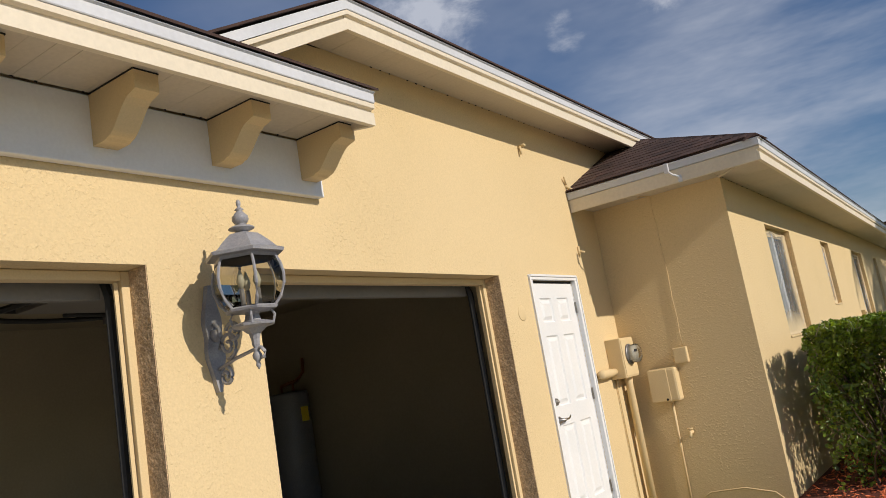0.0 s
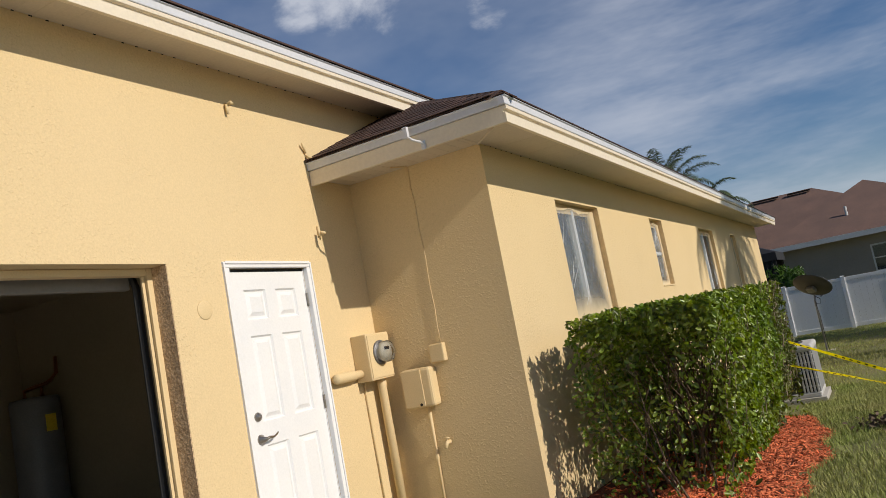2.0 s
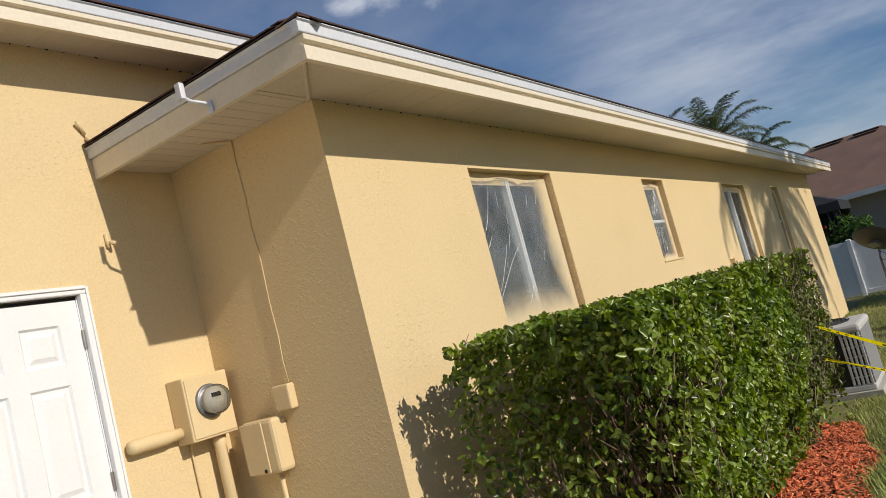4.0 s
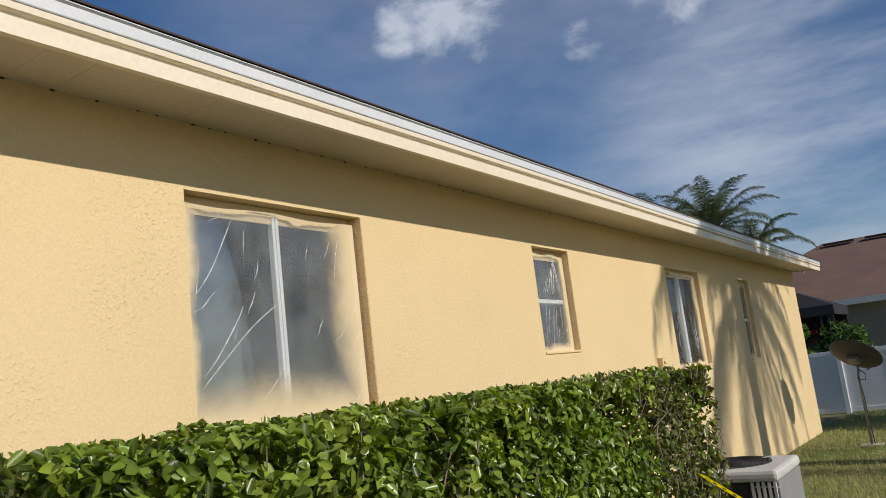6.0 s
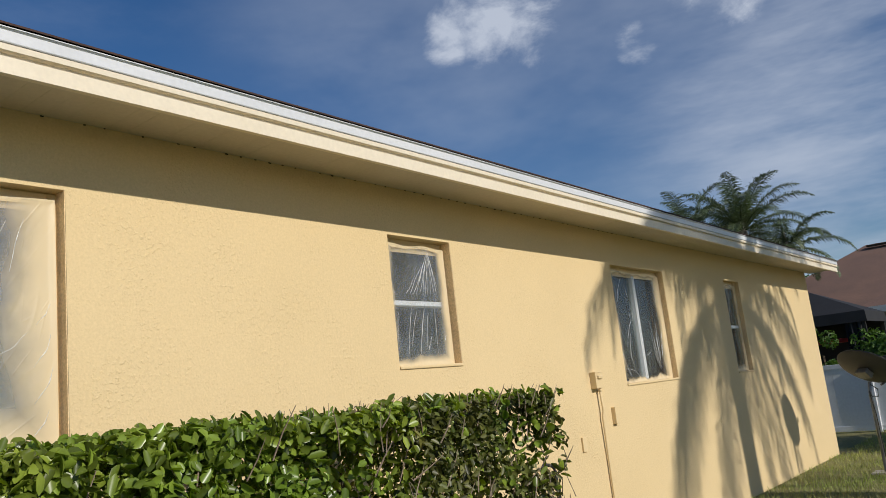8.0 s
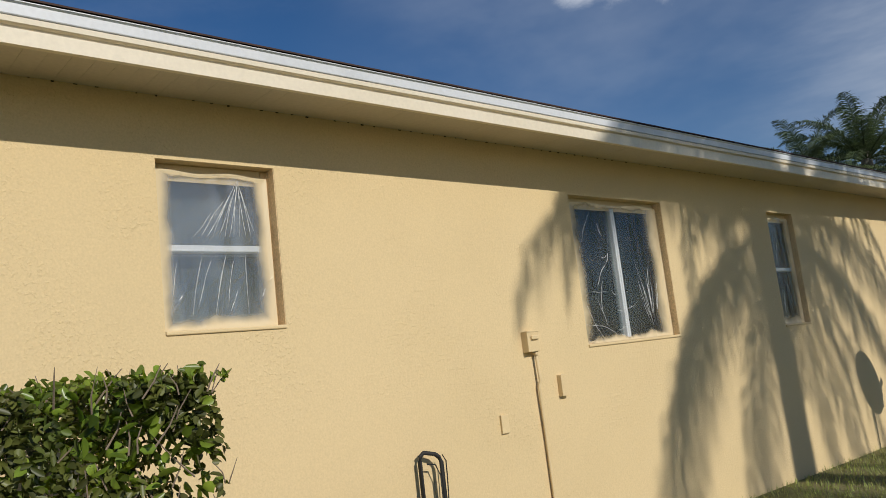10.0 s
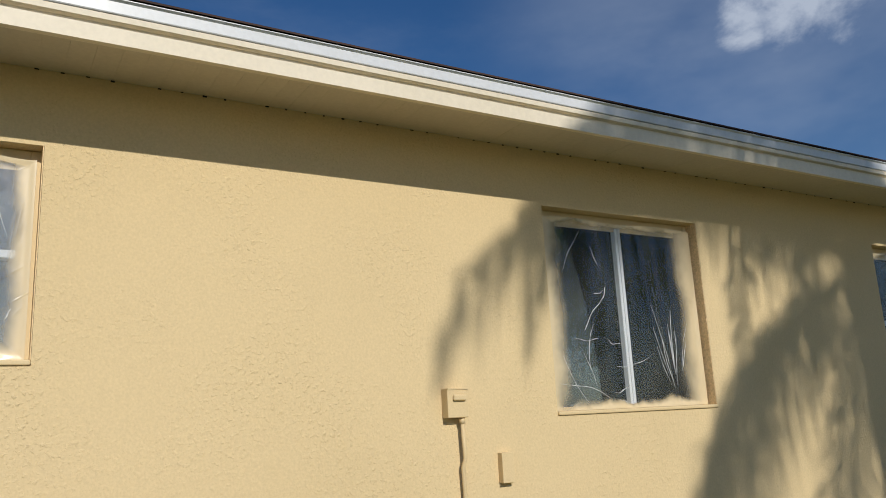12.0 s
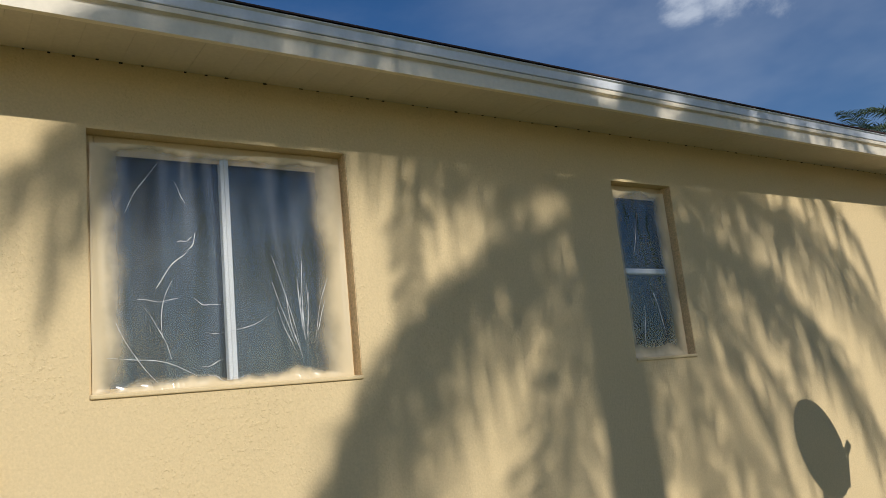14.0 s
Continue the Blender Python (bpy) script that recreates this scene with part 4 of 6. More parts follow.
bm = tube(bmesh.new(), [(GX + 0.01, 6.69, 2.99), (GX + 0.03, 6.64, 3.06)], 0.010, 8)
tube(bm, [(GX, 6.70, 2.97), (GX + 0.06, 6.69, 2.935)], 0.012, 8)
fitting("wall_bracket", bm, PAINT, "small bent bracket where the hip roof meets stucco", "bracket", True, "wall brackets")

m = empty("electric_meter", (GX, 7.02, 1.3), "yellow painted electric meter box with round glass meter", "electric meter")
part("box", bbox(0.001, 0.15, -0.155, 0.165, -0.18, 0.19, bevel=0.008), PAINT, m)
part("lid_edge", bbox(0.151, 0.157, -0.145, 0.155, -0.165, 0.175, bevel=0.003), PAINT, m)
part("socket_ring", lathe(bmesh.new(), [(0.098, 0.157), (0.098, 0.172), (0.088, 0.175)], (0, 0.0, 0.03), 24, "x"), STEEL, m, "grey steel meter ring", True)
g = part("meter_glass", lathe(bmesh.new(), [(0.086, 0.172), (0.086, 0.235), (0.078, 0.255), (0.02, 0.262)], (0, 0.0, 0.03), 24, "x"), LAMPGLASS, m, "clear meter dome", True)
g.visible_shadow = False
part("meter_dial", lathe(bmesh.new(), [(0.076, 0.174), (0.076, 0.222), (0.01, 0.225)], (0, 0.0, 0.03), 24, "x"), METER_FACE, m, "pale grey dial", True)
part("display", bbox(0.2262, 0.2285, -0.032, 0.032, 0.045, 0.07), BLACK, m, "dark display window")
bm = bmesh.new()
tube(bm, [(0.07, 0.075, -0.18), (0.07, 0.075, -0.24), (0.07, 0.075, -1.36)], [0.044, 0.036, 0.036], 12)
part("conduit", bm, PAINT, m, "thick painted conduit", True)
bm = bmesh.new()
tube(bm, [(0.02, -0.08, -0.18), (0.014, -0.085, -0.26), (0.012, -0.075, -1.36)], [0.012, 0.006, 0.006], 6)
part("earth_wire", bm, PAINT, m, "thin painted earth wire", True)
part("side_capsule", lathe(bmesh.new(), [(0.012, -0.49), (0.034, -0.483), (0.040, -0.465), (0.040, -0.25), (0.036, -0.235), (0.034, -0.23), (0.034, -0.156)], (0.045, 0, -0.11), 14, "y"), PAINT, m, "painted horizontal pipe fitting", True)

# fittings on the cross wall
t = empty("telephone_box", (-2.5, CY, 1.0), "yellow painted utility box on shaded stucco", "utility box")
part("body", bbox(-0.135, 0.135, -0.12, -0.001, -0.16, 0.15, bevel=0.022), PAINT, t, smooth=False)
part("cover", bbox(-0.128, 0.055, -0.131, -0.121, -0.15, 0.14, bevel=0.004), PAINT, t)
part("lock_hole", lathe(bmesh.new(), [(0.012, -0.134), (0.012, -0.1305)], (0.02, 0, -0.135), 10, "y"), DARK, t, "small dark lock hole")
part("conduit", tube(bmesh.new(), [(0.02, -0.03, -0.16), (0.01, -0.02, -0.5), (0.0, -0.02, -1.15)], [0.016, 0.012, 0.012], 8), PAINT, t, "thin painted conduit", True)
part("coupling", tube(bmesh.new(), [(0.008, -0.021, -0.54), (0.008, -0.021, -0.58)], 0.017, 8), PAINT, t)
s2 = empty("junction_box", (-2.305, CY, 1.24), "small yellow painted junction box with cable from the eave", "junction box")
part("body", bbox(-0.065, 0.065, -0.06, -0.001, -0.07, 0.075, bevel=0.01), PAINT, s2)
part("cable", tube(bmesh.new(), [(0.03, -0.006, 0.075), (0.022, -0.005, 0.2), (0.031, -0.005, 0.35), (0.024, -0.005, 0.55), (0.033, -0.005, 0.8), (0.020, -0.005, 1.0), (0.026, -0.005, 1.2), (0.016, -0.005, 1.38), (0.024, -0.006, 1.528)], 0.0034, 6), PAINT, s2, "thin painted cable", True)
part("eave_cable", tube(bmesh.new(), [(0.024, -0.012, 1.528), (0.0, -0.10, 1.524), (-0.03, -0.17, 1.521), (-0.035, -0.18, 1.519)], 0.006, 6), PAINT, s2)
bm = tube(bmesh.new(), [(-2.365, CY, 0.54), (-2.365, CY - 0.05, 0.54), (-2.365, CY - 0.075, 0.50)], [0.02, 0.017, 0.012], 8)
tube(bm, [(-2.39, CY - 0.045, 0.575), (-2.34, CY - 0.045, 0.575)], 0.008, 6)
tube(bm, [(-2.365, CY - 0.045, 0.54), (-2.365, CY - 0.045, 0.575)], 0.007, 6)
fitting("hose_bib", bm, PAINT, "yellow painted hose tap on shaded stucco", "tap", True)
fitting("ground_cable", tube(bmesh.new(), [(-2.52, CY - 0.03, -0.12), (-2.3, CY - 0.03, 0.0), (-2.0, CY - 0.025, 0.02), (-1.75, CY - 0.03, -0.03), (-1.62, CY - 0.03, -0.15)], 0.007, 6), PAINT,
        "thin yellow painted cable low on stucco", "cable", True)
b = empty("eave_bracket", (-1.885, FY, 2.80), "white metal bracket plate on the front fascia", "bracket")
part("plate", bbox(-0.02, 0.02, -0.13, -0.10, 0.0, 0.085, bevel=0.004), METALW, b)
part("arm", tube(bmesh.new(), [(0.0, -0.11, 0.02), (0.03, -0.09, -0.015), (0.06, -0.03, -0.03), (0.07, -0.001, -0.05)], 0.009, 6), METALW, b, smooth=True)
part("foot", bbox(0.05, 0.085, -0.012, -0.001, -0.085, -0.02, bevel=0.003), METALW, b)


# ---------------------------------------------------------------- windows with plastic film
def crease(film, at, u0, v0, u1, v1, bend, size):
    """One folded ridge standing out of the film, tapering to both ends."""
    n = 9
    pts, rad = [], []
    for k in range(n):
        s = k / (n - 1)
        b = bend * math.sin(math.pi * s)
        pts.append(at(u0 + (u1 - u0) * s + b * (v1 - v0), v0 + (v1 - v0) * s - b * (u1 - u0) + 0.004 * math.sin(9 * s + u0 * 40)))
        rad.append(size * (0.25 + 0.75 * math.sin(math.pi * (0.06 + 0.88 * s))) * (1 + 0.3 * math.sin(11 * s + 30 * v0)))
    # The ridge is whitish so that it draws the fold's glint.
    part("crease", tube(bmesh.new(), pts, rad, 5), GLINTFOLD, film, "", True)


def window(name, rect, rail, label, film, seed, folds=(), pleat=0.0):
    y0, y1, z0, z1 = rect
    cy = (y0 + y1) / 2
    wdw = empty(name, (WX, cy, z0), label, "window", kind="structure")
    xf = -0.085
    a, b, top = y0 - cy, y1 - cy, z1 - z0
    # Lining added on one jamb only, its brightness put into the colour.
    part("jamb_render", bbox(xf + 0.001, -0.001, b - 0.0055, b - 0.0012, 0.023, top - 0.001), LITREV, wdw, "rough stucco reveal toned lighter for the light on it")
    fr = 0.045
    part("frame_side", bbox(xf - 0.05, xf, a + 0.001, a + fr, 0.001, top - 0.001, bevel=0.004), PAINT, wdw, "overpainted frame")
    part("frame_side", bbox(xf - 0.05, xf, b - fr, b - 0.001, 0.001, top - 0.001, bevel=0.004), PAINT, wdw, "overpainted frame")
    part("frame_head", bbox(xf - 0.05, xf, a + fr + 0.0005, b - fr - 0.0005, top - fr, top - 0.001, bevel=0.004), PAINT, wdw, "overpainted frame")
    part("frame_sill", bbox(xf - 0.05, xf + 0.006, a + fr + 0.0005, b - fr - 0.0005, 0.001, fr, bevel=0.004), PAINT, wdw, "overpainted frame")
    part("sill", bbox(xf + 0.007, 0.012, a + 0.001, b - 0.001, 0.0005, 0.022, bevel=0.006), PAINT, wdw, "yellow painted masonry sill")
    part("masking_strip", bbox(xf + 0.0005, xf + 0.004, a + fr, b - fr, top - fr - 0.05, top - fr + 0.005), PAINT, wdw, "painted masking tape")
    ga, gb, gz0, gz1 = a + fr, b - fr, fr, top - fr
    if rail == "v":
        part("mullion", bbox(xf - 0.035, xf + 0.012, -0.022, 0.022, gz0 + 0.001, gz1 - 0.001, bevel=0.005), WHITE, wdw, "white meeting stile")
        part("mullion_bead", bbox(xf + 0.0122, xf + 0.018, -0.004, 0.018, gz0 + 0.001, gz1 - 0.001, bevel=0.002), WHITE, wdw)
        panes = [(ga, -0.0225, gz0, gz1), (0.0225, gb, gz0, gz1)]
    else:
        zm = (gz0 + gz1) / 2
        part("meeting_rail", bbox(xf - 0.035, xf + 0.010, ga + 0.001, gb - 0.001, zm - 0.02, zm + 0.02, bevel=0.005), WHITE, wdw, "white meeting rail")
        part("rail_lip", bbox(xf + 0.0102, xf + 0.017, ga + 0.001, gb - 0.001, zm - 0.016, zm - 0.006, bevel=0.002), WHITE, wdw)
        panes = [(ga, gb, gz0, zm - 0.0205), (ga, gb, zm + 0.0205, gz1)]
    for p in panes:
        g = part("pane", bbox(xf - 0.03, xf - 0.024, p[0] + 0.0005, p[1] - 0.0005, p[2] + 0.0005, p[3] - 0.0005), GLASS, wdw)
        g.visible_shadow = False
        # Near-black sheet behind each pane stands in for the unlit room.
        part("blind", bbox(xf - 0.12, xf - 0.11, p[0], p[1], p[2], p[3]), ROOMDARK, wdw, "near-black sheet in place of the unlit room")
    # film: creases fan out from corners and sag lines
    rnd = random.Random(seed)
    nu, nv = int(170 * (y1 - y0)) + 30, int(170 * (z1 - z0)) + 30
    ya, yb, za, zb = a + 0.02, b - 0.022, 0.024, top - 0.045
    W, H = yb - ya, zb - za
    creases = []
    for _ in range(26):
        kind = rnd.random()
        if kind < 0.55:
            u, v = rnd.uniform(0.05, 0.95), rnd.uniform(0.05, 0.95)
            ang = rnd.gauss(1.25, 0.32)
        elif kind < 0.8:
            u, v = rnd.choice((0.05, 0.6, 0.95)) + rnd.uniform(-0.1, 0.1), rnd.uniform(0.0, 0.4)
            ang = rnd.gauss(1.0, 0.5)
        else:
            u, v = rnd.uniform(0.1, 0.9), rnd.uniform(0.1, 0.9)
            ang = rnd.uniform(0, math.pi)
        creases.append((u * W, v * H, math.cos(ang), math.sin(ang), rnd.uniform(0.05, 0.26), rnd.uniform(0.007, 0.012), rnd.uniform(0.0004, 0.0014) * rnd.choice((1, 1, -1)), rnd.uniform(-1.5, 1.5)))
    uu, vv = np.meshgrid(np.linspace(0, W, nu), np.linspace(0, H, nv), indexing="ij")
    dz = 0.004 * np.sin(uu * 9 + seed) * np.sin(vv * 6 + 2 * seed)
    dz += pleat * np.sin(uu * 48 + 2.5 * np.sin(vv * 3 + uu * 6 + seed)) * (0.55 + 0.45 * np.sin(uu * 14 + seed + 2 * vv))
    for cu, cv, dx, dyv, ln, wd, hh, bend in creases:
        al = (uu - cu) * dx + (vv - cv) * dyv
        ac = -(uu - cu) * dyv + (vv - cv) * dx + bend * al * al
        dz += hh * np.exp(-(ac / wd) ** 2) * np.exp(-(al / ln) ** 4)
    edge = np.minimum.reduce([uu, W - uu, vv, H - vv])
    dz = dz * np.clip(edge / 0.03, 0, 1) + 0.006 * np.exp(-(edge / 0.02) ** 2)
    sag = 0.007 * np.sin(uu / W * 11 + seed) * (vv / H) ** 8
    verts = [(xf + 0.024 + float(dz[i, j]), ya + float(uu[i, j]), za + float(vv[i, j] + sag[i, j])) for i in range(nu) for j in range(nv)]
    faces = [(i * nv + j, (i + 1) * nv + j, (i + 1) * nv + j + 1, i * nv + j + 1) for i in range(nu - 1) for j in range(nv - 1)]
    fo = raw_mesh("plastic_film", verts, faces, film, True)
    uvl = fo.data.uv_layers.new(name="UVMap")
    co = np.empty(len(fo.data.loops), dtype=np.int32)
    fo.data.loops.foreach_get("vertex_index", co)
    uv = np.stack([(co // nv) / (nu - 1), (co % nv) / (nv - 1)], axis=1).astype(np.float32)
    uvl.data.foreach_set("uv", uv.ravel())
    fo.parent = wdw
    fo["label"] = "creased clear plastic film with yellow overspray"

    def on_film(u, v):
        i, j = min(max(int(u * (nu - 1)), 0), nu - 1), min(max(int(v * (nv - 1)), 0), nv - 1)
        return (xf + 0.024 + float(dz[i, j]), ya + u * W, za + v * H)

    for f in folds:
        crease(fo, on_film, *f)
    return wdw


# Room darkness as a colour, for the sheets added behind the glass.
ROOMDARK = mat("dim_room_sheet", (0.07, 0.075, 0.08), (0.05, 0.053, 0.058), 0.7, 3)
GLINTFOLD = fold_glint_mat("film_fold_glint")
R = 0.0026
folds_a = [(0.05, 0.60, 0.25, 0.96, 0.03, R), (0.045, 0.58, 0.07, 0.74, 0, R * 0.7), (0.03, 0.52, 0.14, 0.62, 0.05, R), (0.35, 0.68, 0.38, 0.77, 0.04, R * 0.8),
           (0.07, 0.26, 0.28, 0.56, 0.04, R), (0.05, 0.20, 0.49, 0.59, -0.03, R), (0.30, 0.52, 0.35, 0.62, 0, R * 0.7), (0.35, 0.135, 0.51, 0.34, 0.04, R * 0.8),
           (0.84, 0.70, 0.89, 0.92, -0.02, R * 0.8), (0.13, 0.93, 0.19, 0.97, 0.1, R), (0.68, 0.88, 0.66, 0.80, 0, R * 0.6), (0.78, 0.80, 0.83, 0.90, 0, R * 0.6),
           (0.92, 0.34, 0.98, 0.46, 0.08, R * 0.8), (0.92, 0.20, 0.985, 0.33, 0.08, R * 0.8), (0.90, 0.06, 0.97, 0.17, 0.08, R * 0.8), (0.93, 0.50, 0.98, 0.58, 0.05, R * 0.7),
           (0.80, 0.38, 0.90, 0.47, 0.05, R * 0.5), (0.70, 0.42, 0.74, 0.50, 0.0, R * 0.5), (0.30, 0.80, 0.31, 0.90, 0.0, R * 0.6), (0.22, 0.40, 0.24, 0.45, 0, R * 0.5)]
folds_b = [(0.375, 0.52, 0.24, 0.10, 0.02, R * 0.8), (0.43, 0.44, 0.30, 0.15, 0.02, R * 0.7), (0.58, 0.51, 0.44, 0.09, 0.02, R), (0.63, 0.43, 0.56, 0.135, 0.03, R * 0.7),
           (0.65, 0.23, 0.58, 0.11, 0, R * 0.8), (0.74, 0.53, 0.74, 0.09, 0.01, R * 0.7), (0.91, 0.25, 0.875, 0.19, 0, R), (0.14, 0.43, 0.09, 0.20, 0.03, R * 0.7)]
for k, u in enumerate((0.30, 0.36, 0.41, 0.46, 0.51, 0.565, 0.61, 0.65, 0.70, 0.76, 0.81, 0.86)):
    s0 = (0.62, 0.40, 0.05, 0.25, 0.0, 0.15, 0.0, 0.10, 0.0, 0.05, 0.0, 0.2)[k]
    folds_b.append((0.72 + (u - 0.72) * s0, 0.975 - 0.375 * s0, u, 0.59, 0.02 if k % 2 else -0.02, R * (0.6, 0.8, 1.1, 0.7)[k % 4]))
fold_rng = random.Random(33)
folds_c = [(0.05, 0.13, 0.36, 0.05, -0.08, R * 0.8), (0.08, 0.27, 0.22, 0.03, 0.05, R * 0.8), (0.18, 0.32, 0.27, 0.12, -0.05, R * 0.7), (0.40, 0.22, 0.64, 0.28, 0.10, R * 0.6),
           (0.22, 0.40, 0.34, 0.56, -0.06, R), (0.34, 0.56, 0.37, 0.64, 0.1, R), (0.30, 0.60, 0.36, 0.62, 0.1, R * 0.8), (0.28, 0.44, 0.24, 0.20, 0.08, R * 0.8), (0.12, 0.72, 0.24, 0.93, -0.04, R * 0.7),
           (0.36, 0.36, 0.46, 0.34, 0.15, R * 0.8), (0.38, 0.08, 0.47, 0.12, 0.1, R), (0.40, 0.05, 0.46, 0.02, 0, R), (0.15, 0.36, 0.30, 0.36, 0.05, R * 0.7), (0.30, 0.86, 0.34, 0.76, 0, R * 0.6)]
for k in range(13):
    a = fold_rng.uniform(-0.55, 0.42)
    lo, hi = fold_rng.uniform(0.06, 0.22), fold_rng.uniform(0.3, 0.58)
    folds_c.append((0.80 + a * lo * 0.8, lo, 0.80 + a * hi * 0.85, hi, fold_rng.uniform(-0.04, 0.04), R * fold_rng.uniform(0.5, 1.0)))
folds_d = [(0.30, 0.60, 0.45, 0.86, 0.03, R * 0.7), (0.66, 0.12, 0.55, 0.38, 0.03, R * 0.7), (0.28, 0.10, 0.36, 0.30, 0, R * 0.6)]
window("window_1", W1, "v", "wide sliding window masked with creased plastic film", film_mat("film_a", 0.16, 0.09, 0.24, 0.30, 0.03, 0.10), 3, folds_a)
window("window_2", W2, "h", "narrow sash window masked with creased plastic film", film_mat("film_b", 0.17, 0.13, 0.15, 0.10, 0.03, 0.12), 7, folds_b, 0.003)
window("window_3", W3, "v", "wide sliding window masked with dull plastic film", film_mat("film_c", 0.045, 0.13, 0.17, 0.05, 0.04, 0.07, -0.8), 12, folds_c, 0.0045)
window("window_4", W4, "h", "narrow sash window in dappled palm shade, film masked", film_mat("film_d", 0.05, 0.16, 0.26, 0.10, 0.05, 0.09), 21, folds_d, 0.003)

# ---------------------------------------------------------------- fittings on the wing wall
c = empty("disconnect_box", (WX, 14.81, 1.295), "yellow painted electrical disconnect box on stucco", "electrical box")
part("body", bbox(0.001, 0.062, -0.062, 0.062, -0.075, 0.075, bevel=0.004), PAINT, c)
part("handle", bbox(0.0625, 0.080, -0.032, 0.045, 0.010, 0.042, bevel=0.008), PAINT, c)
part("lid_lip", bbox(0.0625, 0.066, -0.060, 0.060, 0.066, 0.074, bevel=0.001), PAINT, c)
part("gland", tube(bmesh.new(), [(0.035, 0.035, -0.075), (0.035, 0.035, -0.105)], 0.016, 8), PAINT, c, smooth=True)
part("conduit", tube(bmesh.new(), [(0.035, 0.035, -0.10), (0.04, 0.04, -0.28), (0.030, 0.03, -0.32), (0.022, 0.045, -0.7), (0.022, 0.05, -1.15), (0.03, 0.03, -1.6)], 0.011, 8), PAINT, c, "thin painted flexible conduit", True)
for y0, z0, w, hh, dp in ((15.075, 0.875, 0.075, 0.155, 0.042), (14.435, 0.695, 0.07, 0.125, 0.018)):
    fitting("outlet_cover", bbox(WX + 0.0005, WX + dp, y0, y0 + w, z0, z0 + hh, bevel=0.003), PAINT, "small yellow painted outlet cover on stucco", "outlet cover", group="outlet covers")
p = empty("line_set", (-1.565, 13.735, -0.28), "black foam insulated refrigerant pipes in an arch", "pipes")
part("pipe_arch", tube(bmesh.new(), [(0.0, -0.07, 0.0), (0.0, -0.07, 0.92), (0.004, -0.065, 0.95), (0.012, -0.045, 0.97), (0.03, 0.03, 0.95), (0.035, 0.055, 0.93), (0.038, 0.068, 0.90), (0.038, 0.072, 0.0)], 0.0135, 10), BLACK, p, smooth=True)
part("wire", tube(bmesh.new(), [(0.03, -0.04, 0.90), (0.035, 0.02, 0.89), (0.04, 0.05, 0.82), (0.04, 0.05, 0.6), (0.03, 0.03, 0.0)], 0.005, 6), BLACK, p, "thin black wire", True)
part("strap_wire", tube(bmesh.new(), [(0.04, 0.08, 0.94), (0.045, 0.10, 0.90), (0.045, 0.098, 0.8), (0.043, 0.09, 0.65)], 0.004, 6), BLACK, p)

# ---------------------------------------------------------------- air conditioner
A0, A1, B0, B1, Z0, Z1 = -0.93, -0.10, 12.68, 13.51, -0.22, 0.455
structure("ac_pad", bbox(-0.97, -0.05, 12.64, 13.56, -0.36, -0.2205, bevel=0.008), CONCRETE, "grey concrete pad under the air conditioner", "pad")
ac = empty("air_conditioner", ((A0 + A1) / 2, (B0 + B1) / 2, Z0), "light grey outdoor air conditioner with louvred sides", "air conditioner")
hw, hh = (A1 - A0) / 2, Z1 - Z0
part("coil", bbox(-hw + 0.03, hw - 0.03, -hw + 0.03, hw - 0.03, 0.03, hh - 0.09), ACDARK, ac, "dark coil behind the louvres")
part("base_pan", bbox(-hw, hw, -hw, hw, 0.0, 0.06, bevel=0.015), ACM, ac)
part("top_cap", bbox(-hw - 0.008, hw + 0.008, -hw - 0.008, hw + 0.008, hh - 0.10, hh - 0.01, bevel=0.03), ACM, ac)
part("side_panel", bbox(hw - 0.02, hw - 0.002, -hw + 0.03, hw - 0.002, 0.0605, hh - 0.1005, bevel=0.004), ACGREY, ac, "plain mid grey side panel")
for k in range(5):
    a = hw - 0.205 + k * 0.041
    part("grille_bar", bbox(a, a + 0.024, -hw + 0.002, -hw + 0.022, 0.0605, hh - 0.1005, bevel=0.003), ACM, ac, "light grey grille bar")
for k in range(5):
    z = 0.13 + k * 0.1
    part("grille_rung", bbox(hw - 0.205, hw - 0.002, -hw + 0.0225, -hw + 0.029, z, z + 0.012), ACM, ac, "light grey grille rung")
for sx in (-1, 1):
    part("corner_post", bbox(sx * hw - (0.045 if sx > 0 else -0.002), sx * hw - (0.0205 if sx > 0 else -0.045), hw - 0.05, hw - 0.004, 0.0605, hh - 0.1005), ACM, ac)
for k in range(26):
    a = -hw + 0.03 + k * (2 * hw - 0.25) / 25
    part("coil_guard", bbox(a, a + 0.004, -hw + 0.012, -hw + 0.018, 0.0605, hh - 0.1005), ACDARK, ac, "dark wire guard")
    part("coil_guard", bbox(-hw + 0.012, -hw + 0.018, a, a + 0.004, 0.0605, hh - 0.1005), ACDARK, ac, "dark wire guard")
part("fan_opening", lathe(bmesh.new(), [(0.29, hh - 0.0095), (0.29, hh - 0.004), (0.02, hh - 0.004)], (0, 0, 0), 28), ACDARK, ac, "dark fan opening")
for k in range(7):
    rr = 0.05 + 0.04 * k
    part("guard_ring", tube(bmesh.new(), [(rr * math.cos(t), rr * math.sin(t), hh + 0.006) for t in (2 * math.pi * i / 24 for i in range(25))], 0.004, 5, False), BLACK, ac, "wire fan guard ring")
for k in range(6):
    t = math.pi * k / 6
    part("guard_spoke", tube(bmesh.new(), [(0.3 * math.cos(t), 0.3 * math.sin(t), hh + 0.004), (-0.3 * math.cos(t), -0.3 * math.sin(t), hh + 0.004)], 0.004, 5), BLACK, ac, "wire fan guard spoke")


